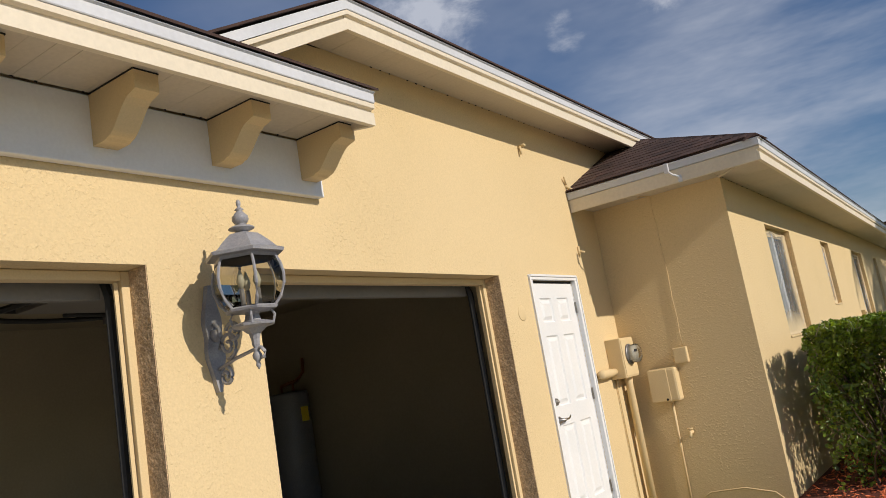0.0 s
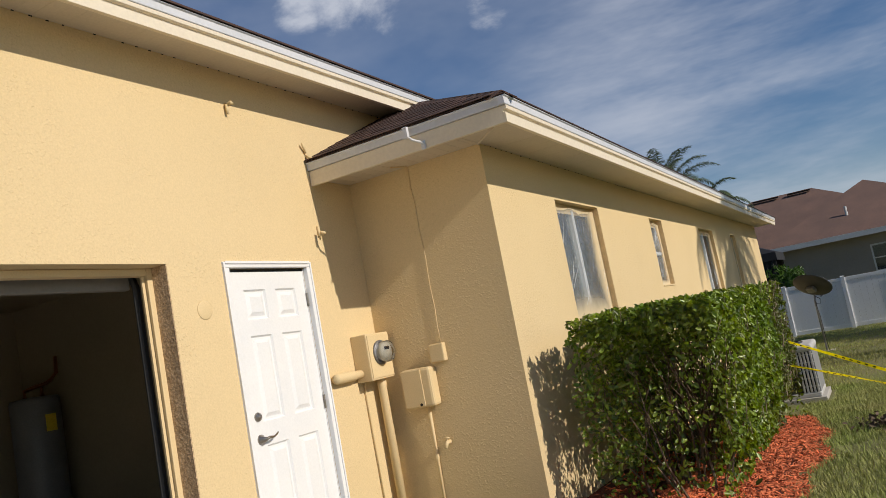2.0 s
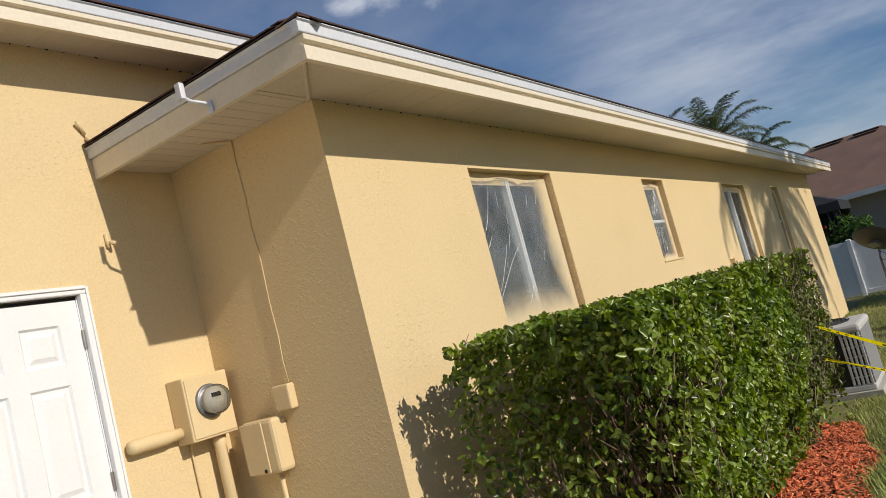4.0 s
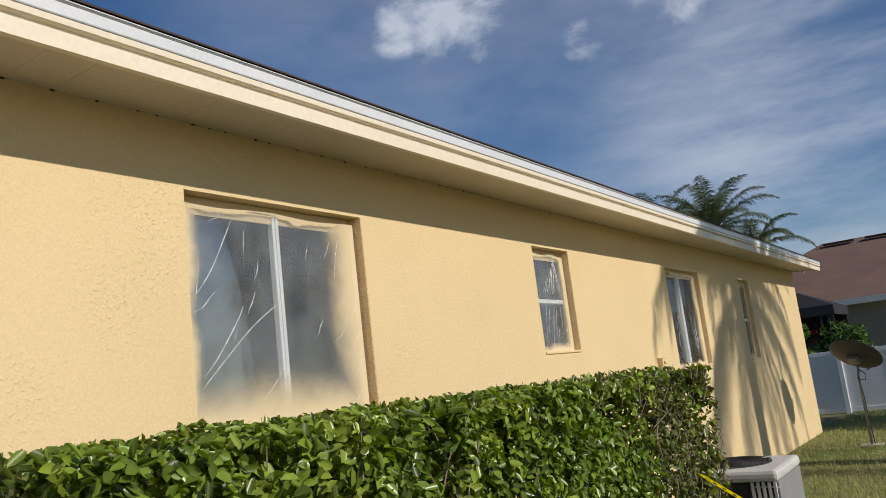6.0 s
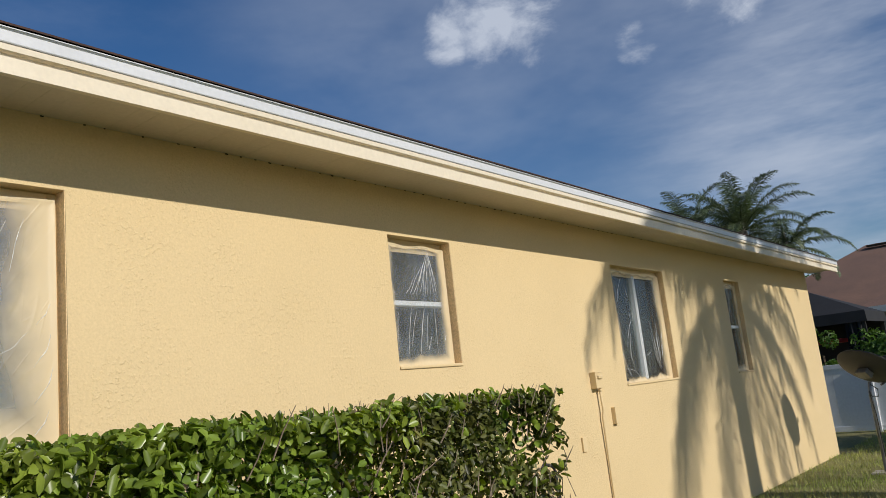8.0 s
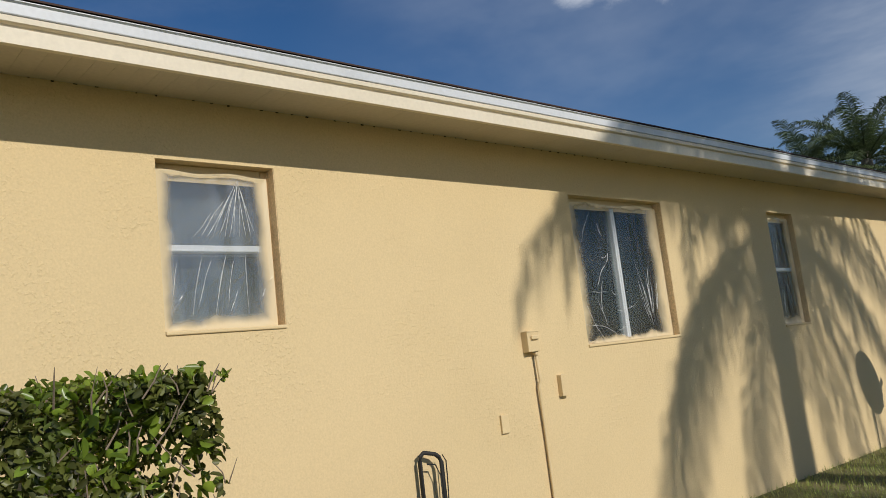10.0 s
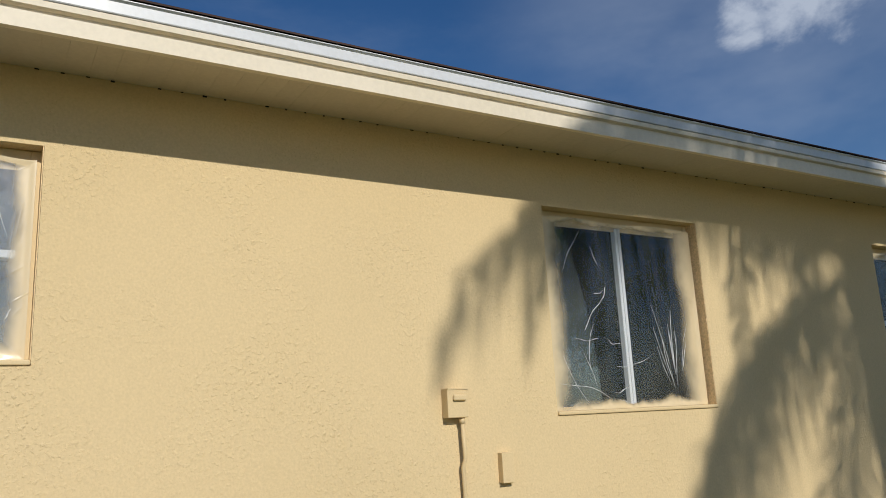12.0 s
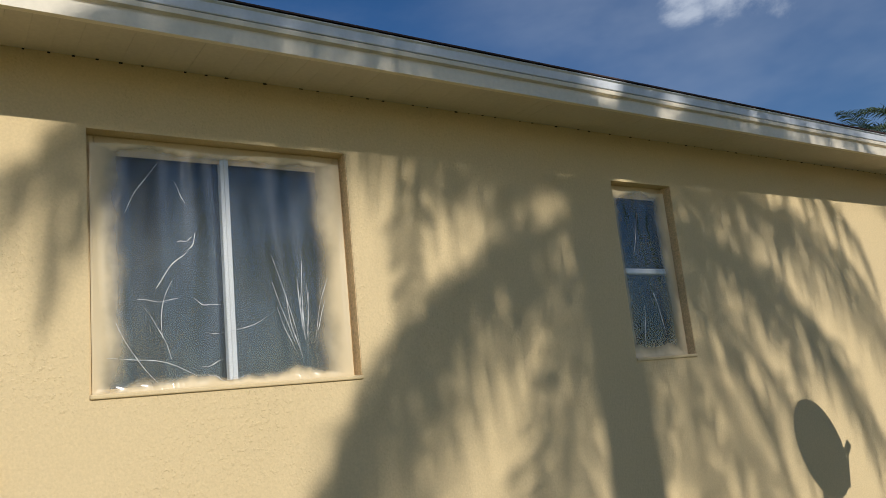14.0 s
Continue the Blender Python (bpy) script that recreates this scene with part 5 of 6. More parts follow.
# ---------------------------------------------------------------- leaves
def leaf_cloud(name, pos, nrm, length, width, material, rng, fold=0.25, jitter=0.8):
    """Many folded oval leaves, two four-sided halves each, joined into one mesh."""
    n = len(pos)
    nrm = nrm + rng.normal(0, jitter, (n, 3))
    nrm /= np.linalg.norm(nrm, axis=1)[:, None]
    d = rng.normal(0, 1, (n, 3))
    d -= (d * nrm).sum(1)[:, None] * nrm
    d /= np.linalg.norm(d, axis=1)[:, None]
    s = np.cross(nrm, d)
    L = length * rng.uniform(0.6, 1.25, n)[:, None]
    Wd = width * rng.uniform(0.7, 1.2, n)[:, None]
    base, tip = pos - d * L * 0.5, pos + d * L * 0.5 - nrm * L * 0.12
    mid = pos
    rim = nrm * Wd * fold
    l1, r1 = mid - d * L * 0.22 + s * Wd * 0.42 + rim, mid - d * L * 0.22 - s * Wd * 0.42 + rim
    l2, r2 = mid + d * L * 0.20 + s * Wd * 0.5 + rim - nrm * L * 0.04, mid + d * L * 0.20 - s * Wd * 0.5 + rim - nrm * L * 0.04
    l3, r3 = mid + d * L * 0.42 + s * Wd * 0.24 + rim * 0.5 - nrm * L * 0.09, mid + d * L * 0.42 - s * Wd * 0.24 + rim * 0.5 - nrm * L * 0.09
    v = np.stack([base, l1, l2, l3, tip, r3, r2, r1], axis=1).reshape(-1, 3)
    o = (np.arange(n) * 8)[:, None]
    f = np.concatenate([o + np.array([[a, b, c]]) for a, b, c in ((0, 2, 1), (0, 4, 2), (2, 4, 3), (0, 7, 6), (0, 6, 4), (4, 6, 5))], axis=1).reshape(-1, 3)
    me = bpy.data.meshes.new(name)
    me.vertices.add(len(v))
    me.vertices.foreach_set("co", v.astype(np.float32).ravel())
    me.loops.add(f.size)
    me.loops.foreach_set("vertex_index", f.astype(np.int32).ravel())
    me.polygons.add(len(f))
    me.polygons.foreach_set("loop_start", np.arange(0, f.size, 3, dtype=np.int32))
    me.update(calc_edges=True)
    me.materials.append(material)
    return new(name, me)


# ---------------------------------------------------------------- clipped hedge
HX0, HX1, HY0, HY1, HZ0, HZ1 = -1.30, -0.19, 7.31, 11.77, -0.25, 1.272
rng = np.random.default_rng(11)


def hedge_points(n, depth):
    """Points in a shell of the box, with the outward way of each; the outline swells and dips."""
    lx, ly, lz = HX1 - HX0, HY1 - HY0, HZ1 - HZ0
    areas = np.array([ly * lz * 1.4, ly * lz * 0.7, lx * lz * 1.15, lx * lz, lx * ly * 1.3])
    face = rng.choice(5, n, p=areas / areas.sum())
    u, v = rng.random(n), rng.random(n)
    dep = np.abs(rng.normal(0, depth, n))
    P, N = np.zeros((n, 3)), np.zeros((n, 3))
    for i in range(n):
        f = face[i]
        if f == 0:
            p, nn = (HX1, HY0 + u[i] * ly, HZ0 + v[i] * lz), (1, 0, 0)
        elif f == 1:
            p, nn = (HX0, HY0 + u[i] * ly, HZ0 + v[i] * lz), (-1, 0, 0)
        elif f == 2:
            p, nn = (HX0 + u[i] * lx, HY0, HZ0 + v[i] * lz), (0, -1, 0)
        elif f == 3:
            p, nn = (HX0 + u[i] * lx, HY1, HZ0 + v[i] * lz), (0, 1, 0)
        else:
            p, nn = (HX0 + u[i] * lx, HY0 + v[i] * ly, HZ1), (0, 0, 1)
        bulge = 0.055 * noise.noise(Vector(p) * 2.1) + 0.035 * noise.noise(Vector(p) * 5.5)
        # undercut towards the ground, rounded shoulders
        low = max(0.0, 0.75 - (p[2] - HZ0)) * 0.27
        q = np.array(p) + np.array(nn) * (bulge - dep[i] - (low if f < 4 else 0))
        cx, cy = (HX0 + HX1) / 2, (HY0 + HY1) / 2
        if q[2] > HZ1 - 0.12:
            k = (q[2] - HZ1 + 0.12) / 0.12
            q[0] = cx + (q[0] - cx) * (1 - 0.035 * k * k)
            q[1] = cy + (q[1] - cy) * (1 - 0.012 * k * k)
        P[i], N[i] = q, np.array(nn) + np.array((0.15, 0, 0.45))
    return P, N


hedge = empty("hedge", ((HX0 + HX1) / 2, (HY0 + HY1) / 2, HZ0), "clipped dense green hedge with glossy leaves in red mulch", "hedge")
P, N = hedge_points(64000, 0.075)
thin = np.array([noise.noise(Vector(p) * 3.3) + 0.6 * noise.noise(Vector(p) * 9.0) for p in P])
gap = (P[:, 1] > 10.4) * 0.16 + (P[:, 2] < 0.25) * 0.18 + (P[:, 1] < 7.6) * 0.06
keep = (thin > -0.26 + gap) & ((P[:, 1] > 7.62) | (P[:, 2] > HZ1 - 0.16) | (rng.random(len(P)) < 0.36)) & ((P[:, 1] > 8.1) | (P[:, 2] > HZ1 - 0.16) | (rng.random(len(P)) < 0.72)) & ((P[:, 2] > 0.05) | (rng.random(len(P)) < 0.5))
P, N = P[keep], N[keep]
off = np.array(hedge.location)
sparse = P[:, 1] + 0.35 * np.array([noise.noise(Vector(p) * 2.0) for p in P]) > 10.5
for pts, nrm3, ln3, wd3, mt in ((P[~sparse], N[~sparse], 0.049, 0.027, LEAF), (P[sparse], N[sparse], 0.042, 0.022, LEAFDRY)):
    lv = leaf_cloud("leaves", pts - off, nrm3, ln3, wd3, mt, rng, jitter=0.75)
    lv.parent = hedge
    lv["kind"] = "stuff"
P2, N2 = hedge_points(9000, 0.22)
P2, N2 = P2[P2[:, 1] > 7.8], N2[P2[:, 1] > 7.8]
lv = leaf_cloud("inner_leaves", P2 - off, N2, 0.06, 0.03, LEAF, rng, jitter=2.0)
lv.parent = hedge
lv["kind"] = "stuff"
# young shoots of a few leaves standing above the clipped top and out of the ends
S, SN = [], []
for k in range(420):
    x, y = rng.uniform(HX0 + 0.05, HX1 - 0.02), rng.uniform(HY0 - 0.02, HY1 + 0.03)
    if k < 90:
        y = rng.choice((rng.uniform(HY0 - 0.04, HY0 + 0.25), rng.uniform(HY1 - 0.3, HY1 + 0.06)))
    hgt = rng.uniform(0.015, 0.06)
    for j in range(5):
        S.append((x + rng.normal(0, 0.014), y + rng.normal(0, 0.014), HZ1 - 0.02 + hgt * j / 4))
        SN.append((rng.normal(0.5, 0.6), rng.normal(0, 0.8), 0.55))
S, SN = np.array(S), np.array(SN)
lv = leaf_cloud("shoots", S - off, SN, 0.052, 0.022, LEAF, rng, jitter=0.3)
lv.parent = hedge
lv["kind"] = "stuff"
# bare twigs showing among the leaves
bm = bmesh.new()
rnd = random.Random(18)
for k in range(420):
    y = rnd.uniform(10.3, HY1 + 0.03) if k % 3 else rnd.uniform(HY0, 10.3)
    on_top = rnd.random() < 0.4
    p = Vector((rnd.uniform(HX0 + 0.1, HX1) if on_top else HX1 - rnd.uniform(0.0, 0.12), y, HZ1 - 0.06 if on_top else rnd.uniform(0.15, HZ1 - 0.08)))
    dv = Vector((rnd.uniform(-0.1, 0.35), rnd.uniform(-0.6, 0.6), rnd.uniform(0.3, 1.0))).normalized()
    ln = rnd.uniform(0.08, 0.2)
    if p.z + dv.z * ln > HZ1 + 0.06:
        ln *= 0.5
    q = p + dv * ln
    q.y = min(q.y, HY1 + 0.03)
    tube(bm, [p - Vector(hedge.location), p.lerp(q, 0.5) + Vector((0, rnd.uniform(-0.012, 0.012), 0)) - Vector(hedge.location), q - Vector(hedge.location)], [0.0032, 0.0026, 0.0014], 4, False)
tw = part("twigs", bm, TWIG, hedge, "pale grey bare twigs")
tw["kind"] = "stuff"
bm = bmesh.new()
rnd = random.Random(8)
for k in range(130):
    y = rnd.uniform(HY0 + 0.2, HY1 - 0.15)
    x = rnd.uniform(HX0 + 0.3, HX1 - 0.3)
    p = Vector((x, y, HZ0 - 0.05))
    pts = [p.copy()]
    dv = Vector((rnd.uniform(-0.35, 0.35), rnd.uniform(-0.5, 0.5), 1))
    for i in range(5):
        p = p + dv.normalized() * 0.27
        dv += Vector((rnd.uniform(-0.5, 0.5), rnd.uniform(-0.5, 0.5), rnd.uniform(-0.1, 0.2)))
        p.x = min(max(p.x, HX0 + 0.06), HX1 - 0.05)
        p.y = min(max(p.y, HY0 + 0.06), HY1 - 0.08)
        p.z = min(p.z, HZ1 - 0.03)
        pts.append(p.copy())
    tube(bm, [q - Vector(hedge.location) for q in pts], [0.012, 0.010, 0.008, 0.006, 0.005, 0.003], 5, False)
br = part("branches", bm, BARK, hedge, "grey-brown woody stems")
br["kind"] = "stuff"


# ---------------------------------------------------------------- red mulch bed
def bed_edge(y):
    return float(np.interp(y, [6.4, 7.6, 8.6, 9.4, 10.2, 10.9, 11.5], [-0.05, 0.02, 0.10, 0.13, 0.06, -0.02, -0.25])) + 0.05 * math.sin(y * 5.1)


bm = bmesh.new()
ys2 = np.linspace(6.45, 11.6, 42)
left = [bm.verts.new((WX + 0.005, y, ground_z(0, y) + 0.03)) for y in ys2]
mid = [bm.verts.new(((WX + bed_edge(y)) / 2, y, ground_z(0, y) + 0.05)) for y in ys2]
right = [bm.verts.new((bed_edge(y), y, ground_z(0, y) - 0.012)) for y in ys2]
for k in range(len(ys2) - 1):
    bm.faces.new((left[k], mid[k], mid[k + 1], left[k + 1]))
    bm.faces.new((mid[k], right[k], right[k + 1], mid[k + 1]))
structure("mulch_bed", bm, MULCHG, "red-brown mulch bed under the hedge", "mulch bed", True)
bm = bmesh.new()
rnd = random.Random(4)
cv, cf = [], []
for k in range(9500):
    y = rnd.uniform(6.45, 11.55)
    e = bed_edge(y)
    x = rnd.uniform(-0.95, e + 0.03) if rnd.random() < 0.85 else rnd.uniform(WX + 0.05, e)
    f = (x - WX) / (e - WX)
    z = ground_z(0, y) + (0.03 + 0.04 * f if f < 0.5 else 0.05 - 0.115 * (f - 0.5)) + rnd.uniform(0.0, 0.014)
    m4 = pose(x, y, max(z, ground_z(0, y) + 0.004), rnd.gauss(0, 22), rnd.gauss(0, 22), rnd.uniform(0, 360))
    a, b, c = rnd.uniform(0.012, 0.034), rnd.uniform(0.004, 0.009), rnd.uniform(0.0015, 0.004)
    o = len(cv)
    cv += [tuple(m4 @ Vector(p)) for p in ((-a, -b, -c), (a, -b * 0.6, -c), (a, b * 0.7, -c), (-a, b, -c), (-a, -b, c), (a, -b * 0.6, c), (a, b * 0.7, c), (-a, b, c))]
    cf += [tuple(o + i for i in q) for q in ((4, 5, 6, 7), (0, 1, 5, 4), (1, 2, 6, 5), (2, 3, 7, 6), (3, 0, 4, 7))]
tagged(raw_mesh("mulch_chips", cv, cf, CHIP), "loose red-dyed bark mulch chips under the hedge", "mulch", kind="stuff")

# ---------------------------------------------------------------- lawn blades
rng2 = np.random.default_rng(3)
gv, gf = [], []


def blades(n, x0, x1, y0, y1, hmin, hmax):
    for k in range(n):
        x, y = rng2.uniform(x0, x1), rng2.uniform(y0, y1)
        if 6.3 < y < 11.6 and x < bed_edge(y) + 0.01:
            continue
        if -1.05 < x < 0.02 and 12.55 < y < 13.63:
            continue
        bald = noise.noise(Vector((x * 0.8, y * 0.8, 0)))
        if bald > 0.28 and rng2.random() < 0.7:
            continue
        z = ground_z(x, y) - 0.005
        hgt = rng2.uniform(hmin, hmax)
        t = rng2.uniform(0, 6.283)
        lean = rng2.uniform(0.2, 0.9) * hgt
        wx, wy = 0.004 * math.cos(t + 1.57), 0.004 * math.sin(t + 1.57)
        o = len(gv)
        gv.extend(((x - wx, y - wy, z), (x + wx, y + wy, z), (x + lean * math.cos(t), y + lean * math.sin(t), z + hgt)))
        gf.append((o, o + 1, o + 2))


blades(22000, 0.0, 3.0, 6.32, 8.2, 0.025, 0.06)
blades(45000, -0.3, 2.2, 8.2, 14.0, 0.03, 0.075)
blades(42000, -1.6, 3.2, 13.0, 27.4, 0.035, 0.085)
tagged(raw_mesh("grass", gv, gf, BLADE), "short green lawn grass with dry patches", "grass", kind="stuff")

# dry leaf heap on the lawn
bm = bmesh.new()
dp = np.random.default_rng(9).normal(0, 1, (700, 3)) * np.array([0.17, 0.15, 0.05])
dp[:, 2] = np.abs(dp[:, 2])
dp += np.array([0.78, 10.15, ground_z(0, 10.15) + 0.005])
tagged(leaf_cloud("clipping_heap", dp, np.tile([[0, 0, 1.0]], (700, 1)), 0.07, 0.03, BARK, rng, jitter=0.8), "heap of dry brown hedge clippings on lawn", "clippings", kind="stuff")


# ---------------------------------------------------------------- caution tape
def tape(points, seed):
    t = empty("caution_tape", points[0], "yellow caution tape with black print strung from the hedge", "caution tape", "caution tapes")
    o = Vector(points[0])
    rnd = random.Random(seed)
    pts = []
    n = 60
    for k in range(n + 1):
        a = k / n * (len(points) - 1)
        i = min(int(a), len(points) - 2)
        pts.append(Vector(points[i]).lerp(Vector(points[i + 1]), a - i) - o)
    bm, bk = bmesh.new(), bmesh.new()
    rows = []
    for k, p in enumerate(pts):
        tw = 0.5 + 0.55 * math.sin(k * 0.16 + seed) + 0.2 * math.sin(k * 0.51)
        up = Vector((0.0, -math.sin(tw), math.cos(tw))) * 0.017

        rows.append((p - up, p + up))
    va = [(bm.verts.new(a), bm.verts.new(b)) for a, b in rows]
    for (a, b), (c, d) in zip(va, va[1:]):
        bm.faces.new((a, c, d, b))
    for k in range(len(rows) - 1):
        if k % 9 in (6, 7, 8):
            continue
        (a, b), (c, d) = rows[k], rows[k + 1]
        nn = (c - a).cross(b - a).normalized() * 0.002
        for q0, q1 in ((0.15, 0.55),):
            for sgn in (1, -1):
                bk.faces.new([bk.verts.new(p + nn * sgn) for p in (a.lerp(c, q0).lerp(b.lerp(d, q0), 0.32), a.lerp(c, q1).lerp(b.lerp(d, q1), 0.32),
                                                                  a.lerp(c, q1).lerp(b.lerp(d, q1), 0.68), a.lerp(c, q0).lerp(b.lerp(d, q0), 0.68))])
    band = part("band", bm, TAPEY, t)
    pr = part("print_bars", bk, TAPEK, t, "black printed bars")
    pr["kind"] = "stuff"
    return t


tape([(-0.32, 11.40, 0.66), (-0.16, 11.30, 0.59), (0.63, 10.79, 0.25), (1.1, 10.48, 0.06), (1.5, 10.2, -0.09), (1.75, 10.05, -0.19)], 1)
tape([(-0.45, 11.38, 0.42), (-0.34, 11.30, 0.39), (0.45, 10.73, 0.18), (0.85, 10.44, 0.07), (1.35, 10.07, -0.06), (1.7, 9.85, -0.17)], 4)

# ---------------------------------------------------------------- satellite dish
ds = empty("satellite_dish", (-0.46, 20.65, ground_z(0, 20.65)), "dark grey satellite dish on a galvanised mast", "satellite dish")
top = 1.02 - ds.location.z
part("mast", tube(bmesh.new(), [(0, 0, -0.05), (0, 0, top - 0.33), (0.02, 0.0, top - 0.16)], 0.021, 10), STEEL, ds, "galvanised mast", True)
part("base_plate", bbox(-0.16, 0.16, -0.16, 0.16, -0.02, 0.02), CONCRETE, ds, "small concrete footing")
part("cable", tube(bmesh.new(), [(0.03, -0.03, top - 0.2), (0.11, -0.04, top - 0.27), (0.10, -0.04, top - 0.37), (0.02, -0.04, top - 0.36), (0.0, -0.05, top - 0.28), (0.03, -0.05, top - 0.6), (0.035, -0.035, 0.3), (0.05, -0.03, 0.0)], 0.007, 6), BLACK, ds, "looped black cable", True)
nrm = Vector((0.33, 0.57, 0.75)).normalized()
q = nrm.to_track_quat("Z", "Y").to_matrix().to_4x4()
bm = bmesh.new()
rings = []
for r, off2 in [(0.0, 0.0), (0.12, 0.004), (0.24, 0.018), (0.36, 0.042), (0.44, 0.064), (0.455, 0.070), (0.458, 0.064), (0.44, 0.052), (0.36, 0.030), (0.24, 0.006), (0.12, -0.008), (0.0, -0.012)]:
    rings.append([bm.verts.new((max(r, 0.001) * 0.90 * math.cos(t), max(r, 0.001) * 0.84 * math.sin(t), off2)) for t in (2 * math.pi * k / 28 for k in range(28))])
for r0, r1 in zip(rings, rings[1:]):
    for k in range(28):
        bm.faces.new((r0[k], r0[(k + 1) % 28], r1[(k + 1) % 28], r1[k]))
bm.transform(Matrix.Translation((0.0, 0.0, top)) @ q)
part("reflector", bm, DISHM, ds, "", True)
bm = bbox(-0.09, 0.09, -0.07, 0.07, -0.10, -0.013, bevel=0.01)
bm.transform(Matrix.Translation((0.0, 0.0, top)) @ q)
part("back_bracket", bm, STEEL, ds)
bm = tube(bmesh.new(), [(0, -0.33, -0.01), (0, -0.39, 0.10), (0, -0.25, 0.36)], 0.016, 6)
bm.transform(Matrix.Translation((0.0, 0.0, top)) @ q)
part("feed_arm", bm, STEEL, ds)
bm = bbox(-0.045, 0.045, -0.28, -0.21, 0.34, 0.42, bevel=0.012)
bm.transform(Matrix.Translation((0.0, 0.0, top)) @ q)
part("feed_head", bm, DISHM, ds)

# ---------------------------------------------------------------- vinyl fence
FYY = 27.4
fence = empty("vinyl_fence", (0, FYY, -0.45), "white vinyl privacy fence across the back lawn", "fence")
px = [-14.6 + 1.62 * k for k in range(22)]
for k, x in enumerate(px):
    x = x - 0.045 + 0.0
    bm = bbox(x - 0.055, x + 0.055, -0.055, 0.055, -0.15, 1.53, bevel=0.006)
    post = part("post", bm, VINYL, fence)
    cap = bmesh.new()
    box(cap, x - 0.066, x + 0.066, -0.066, 0.066, 1.5305, 1.55)
    for v in cap.verts:
        if v.co.z > 1.54:
            v.co.x += (x - v.co.x) * 0.5
            v.co.y *= 0.5
    part("post_cap", cap, VINYL, post)
    if k + 1 < len(px):
        x2 = px[k + 1] - 0.045
        part("top_rail", bbox(x + 0.056, x2 - 0.056, -0.025, 0.025, 1.40, 1.50, bevel=0.004), VINYL, fence)
        part("bottom_rail", bbox(x + 0.056, x2 - 0.056, -0.025, 0.025, 0.04, 0.15, bevel=0.004), VINYL, fence)
        nb = 9
        for j in range(nb):
            a = x + 0.057 + j * (x2 - x - 0.114) / nb
            b2 = a + (x2 - x - 0.114) / nb - 0.002
            part("board", bbox(a, b2, -0.011, 0.011, 0.151, 1.399), VINYL, fence)


# ---------------------------------------------------------------- neighbour's house
nb = empty("neighbour_house", (0, 34.0, -0.5), "taupe stucco neighbour house with brown shingle roof", "house")


def hip(x0, x1, y0, y1, z, p, ridge_axis, yo=34.0, zo=-0.5):
    bm = bmesh.new()
    w, l = (x1 - x0), (y1 - y0)
    hgt = p * min(w, l) / 2
    if ridge_axis == "y":
        m0, m1 = ((x0 + x1) / 2, y0 + w / 2), ((x0 + x1) / 2, y1 - w / 2)
    else:
        m0, m1 = (x0 + l / 2, (y0 + y1) / 2), (x1 - l / 2, (y0 + y1) / 2)
    B = [bm.verts.new((a, b - yo, z - zo)) for a, b in ((x0, y0), (x1, y0), (x1, y1), (x0, y1))]
    R = [bm.verts.new((m0[0], m0[1] - yo, z + hgt - zo)), bm.verts.new((m1[0], m1[1] - yo, z + hgt - zo))]
    if ridge_axis == "y":
        for f in ((B[0], B[1], R[0]), (B[1], B[2], R[1], R[0]), (B[2], B[3], R[1]), (B[3], B[0], R[0], R[1])):
            bm.faces.new(f)
    else:
        for f in ((B[0], B[1], R[1], R[0]), (B[1], B[2], R[1]), (B[2], B[3], R[0], R[1]), (B[3], B[0], R[0])):
            bm.faces.new(f)
    bm.faces.new(B[::-1])
    bmesh.ops.recalc_face_normals(bm, faces=bm.faces)
    return bm


NE = 2.50
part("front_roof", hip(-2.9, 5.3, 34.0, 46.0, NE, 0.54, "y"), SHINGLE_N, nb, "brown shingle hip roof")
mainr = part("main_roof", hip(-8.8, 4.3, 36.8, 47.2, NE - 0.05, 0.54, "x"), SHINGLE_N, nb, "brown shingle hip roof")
for a, b in ((-3.5, -2.35), (-1.95, -0.95)):
    bm = bbox(a, b, 41.52 - 34, 41.72 - 34, 5.13 + 0.5, 5.19 + 0.5)
    part("ridge_vent", bm, DARK, mainr, "dark ridge vent")
part("roof_pipe", tube(bmesh.new(), [(0.35, 1.45, 3.2 + 0.5), (0.35, 1.45, 3.62 + 0.5)], 0.05, 8), NTRIM, mainr, "grey vent pipe")
part("front_fascia", bbox(-2.92, 5.32, -0.03, -0.002, NE - 0.17 + 0.5, NE + 0.02 + 0.5), NTRIM, nb, "pale grey fascia")
part("side_fascia", bbox(-2.94, -2.921, -0.03, 2.8, NE - 0.17 + 0.5, NE + 0.02 + 0.5), NTRIM, nb, "pale grey fascia")
part("main_fascia", bbox(-8.8, -2.95, 2.77, 2.799, NE - 0.22 + 0.5, NE - 0.03 + 0.5), NTRIM, nb, "pale grey fascia")
part("front_soffit", bbox(-2.9, 5.3, 0.0, 0.5, NE - 0.14 + 0.5, NE - 0.10 + 0.5), NTRIM, nb)
nwin = (0.85, 2.0, 1.45, 2.48)
bm = wall("y", 0.45, 0.65, -2.45, 4.85, -0.1, NE - 0.15 + 0.5, (nwin,))
part("front_wall", bm, NWALL, nb, "taupe stucco wall")
part("side_wall", bbox(-2.45, -2.25, 0.651, 3.2, -0.1, NE - 0.15 + 0.5), NWALL, nb, "taupe stucco wall")
part("main_wall", bbox(-8.3, 3.8, 3.3, 3.5, -0.1, NE - 0.2 + 0.5), NWALL, nb, "taupe stucco wall")
part("rear_wall", bbox(-8.3, 3.8, 12.4, 12.6, -0.1, NE - 0.2 + 0.5), NWALL, nb, "taupe stucco wall")
wn = part("window", bbox(nwin[0] + 0.06, nwin[1] - 0.06, 0.53, 0.54, nwin[2] + 0.06, nwin[3] - 0.06), GLASS, nb, "grey reflecting window")
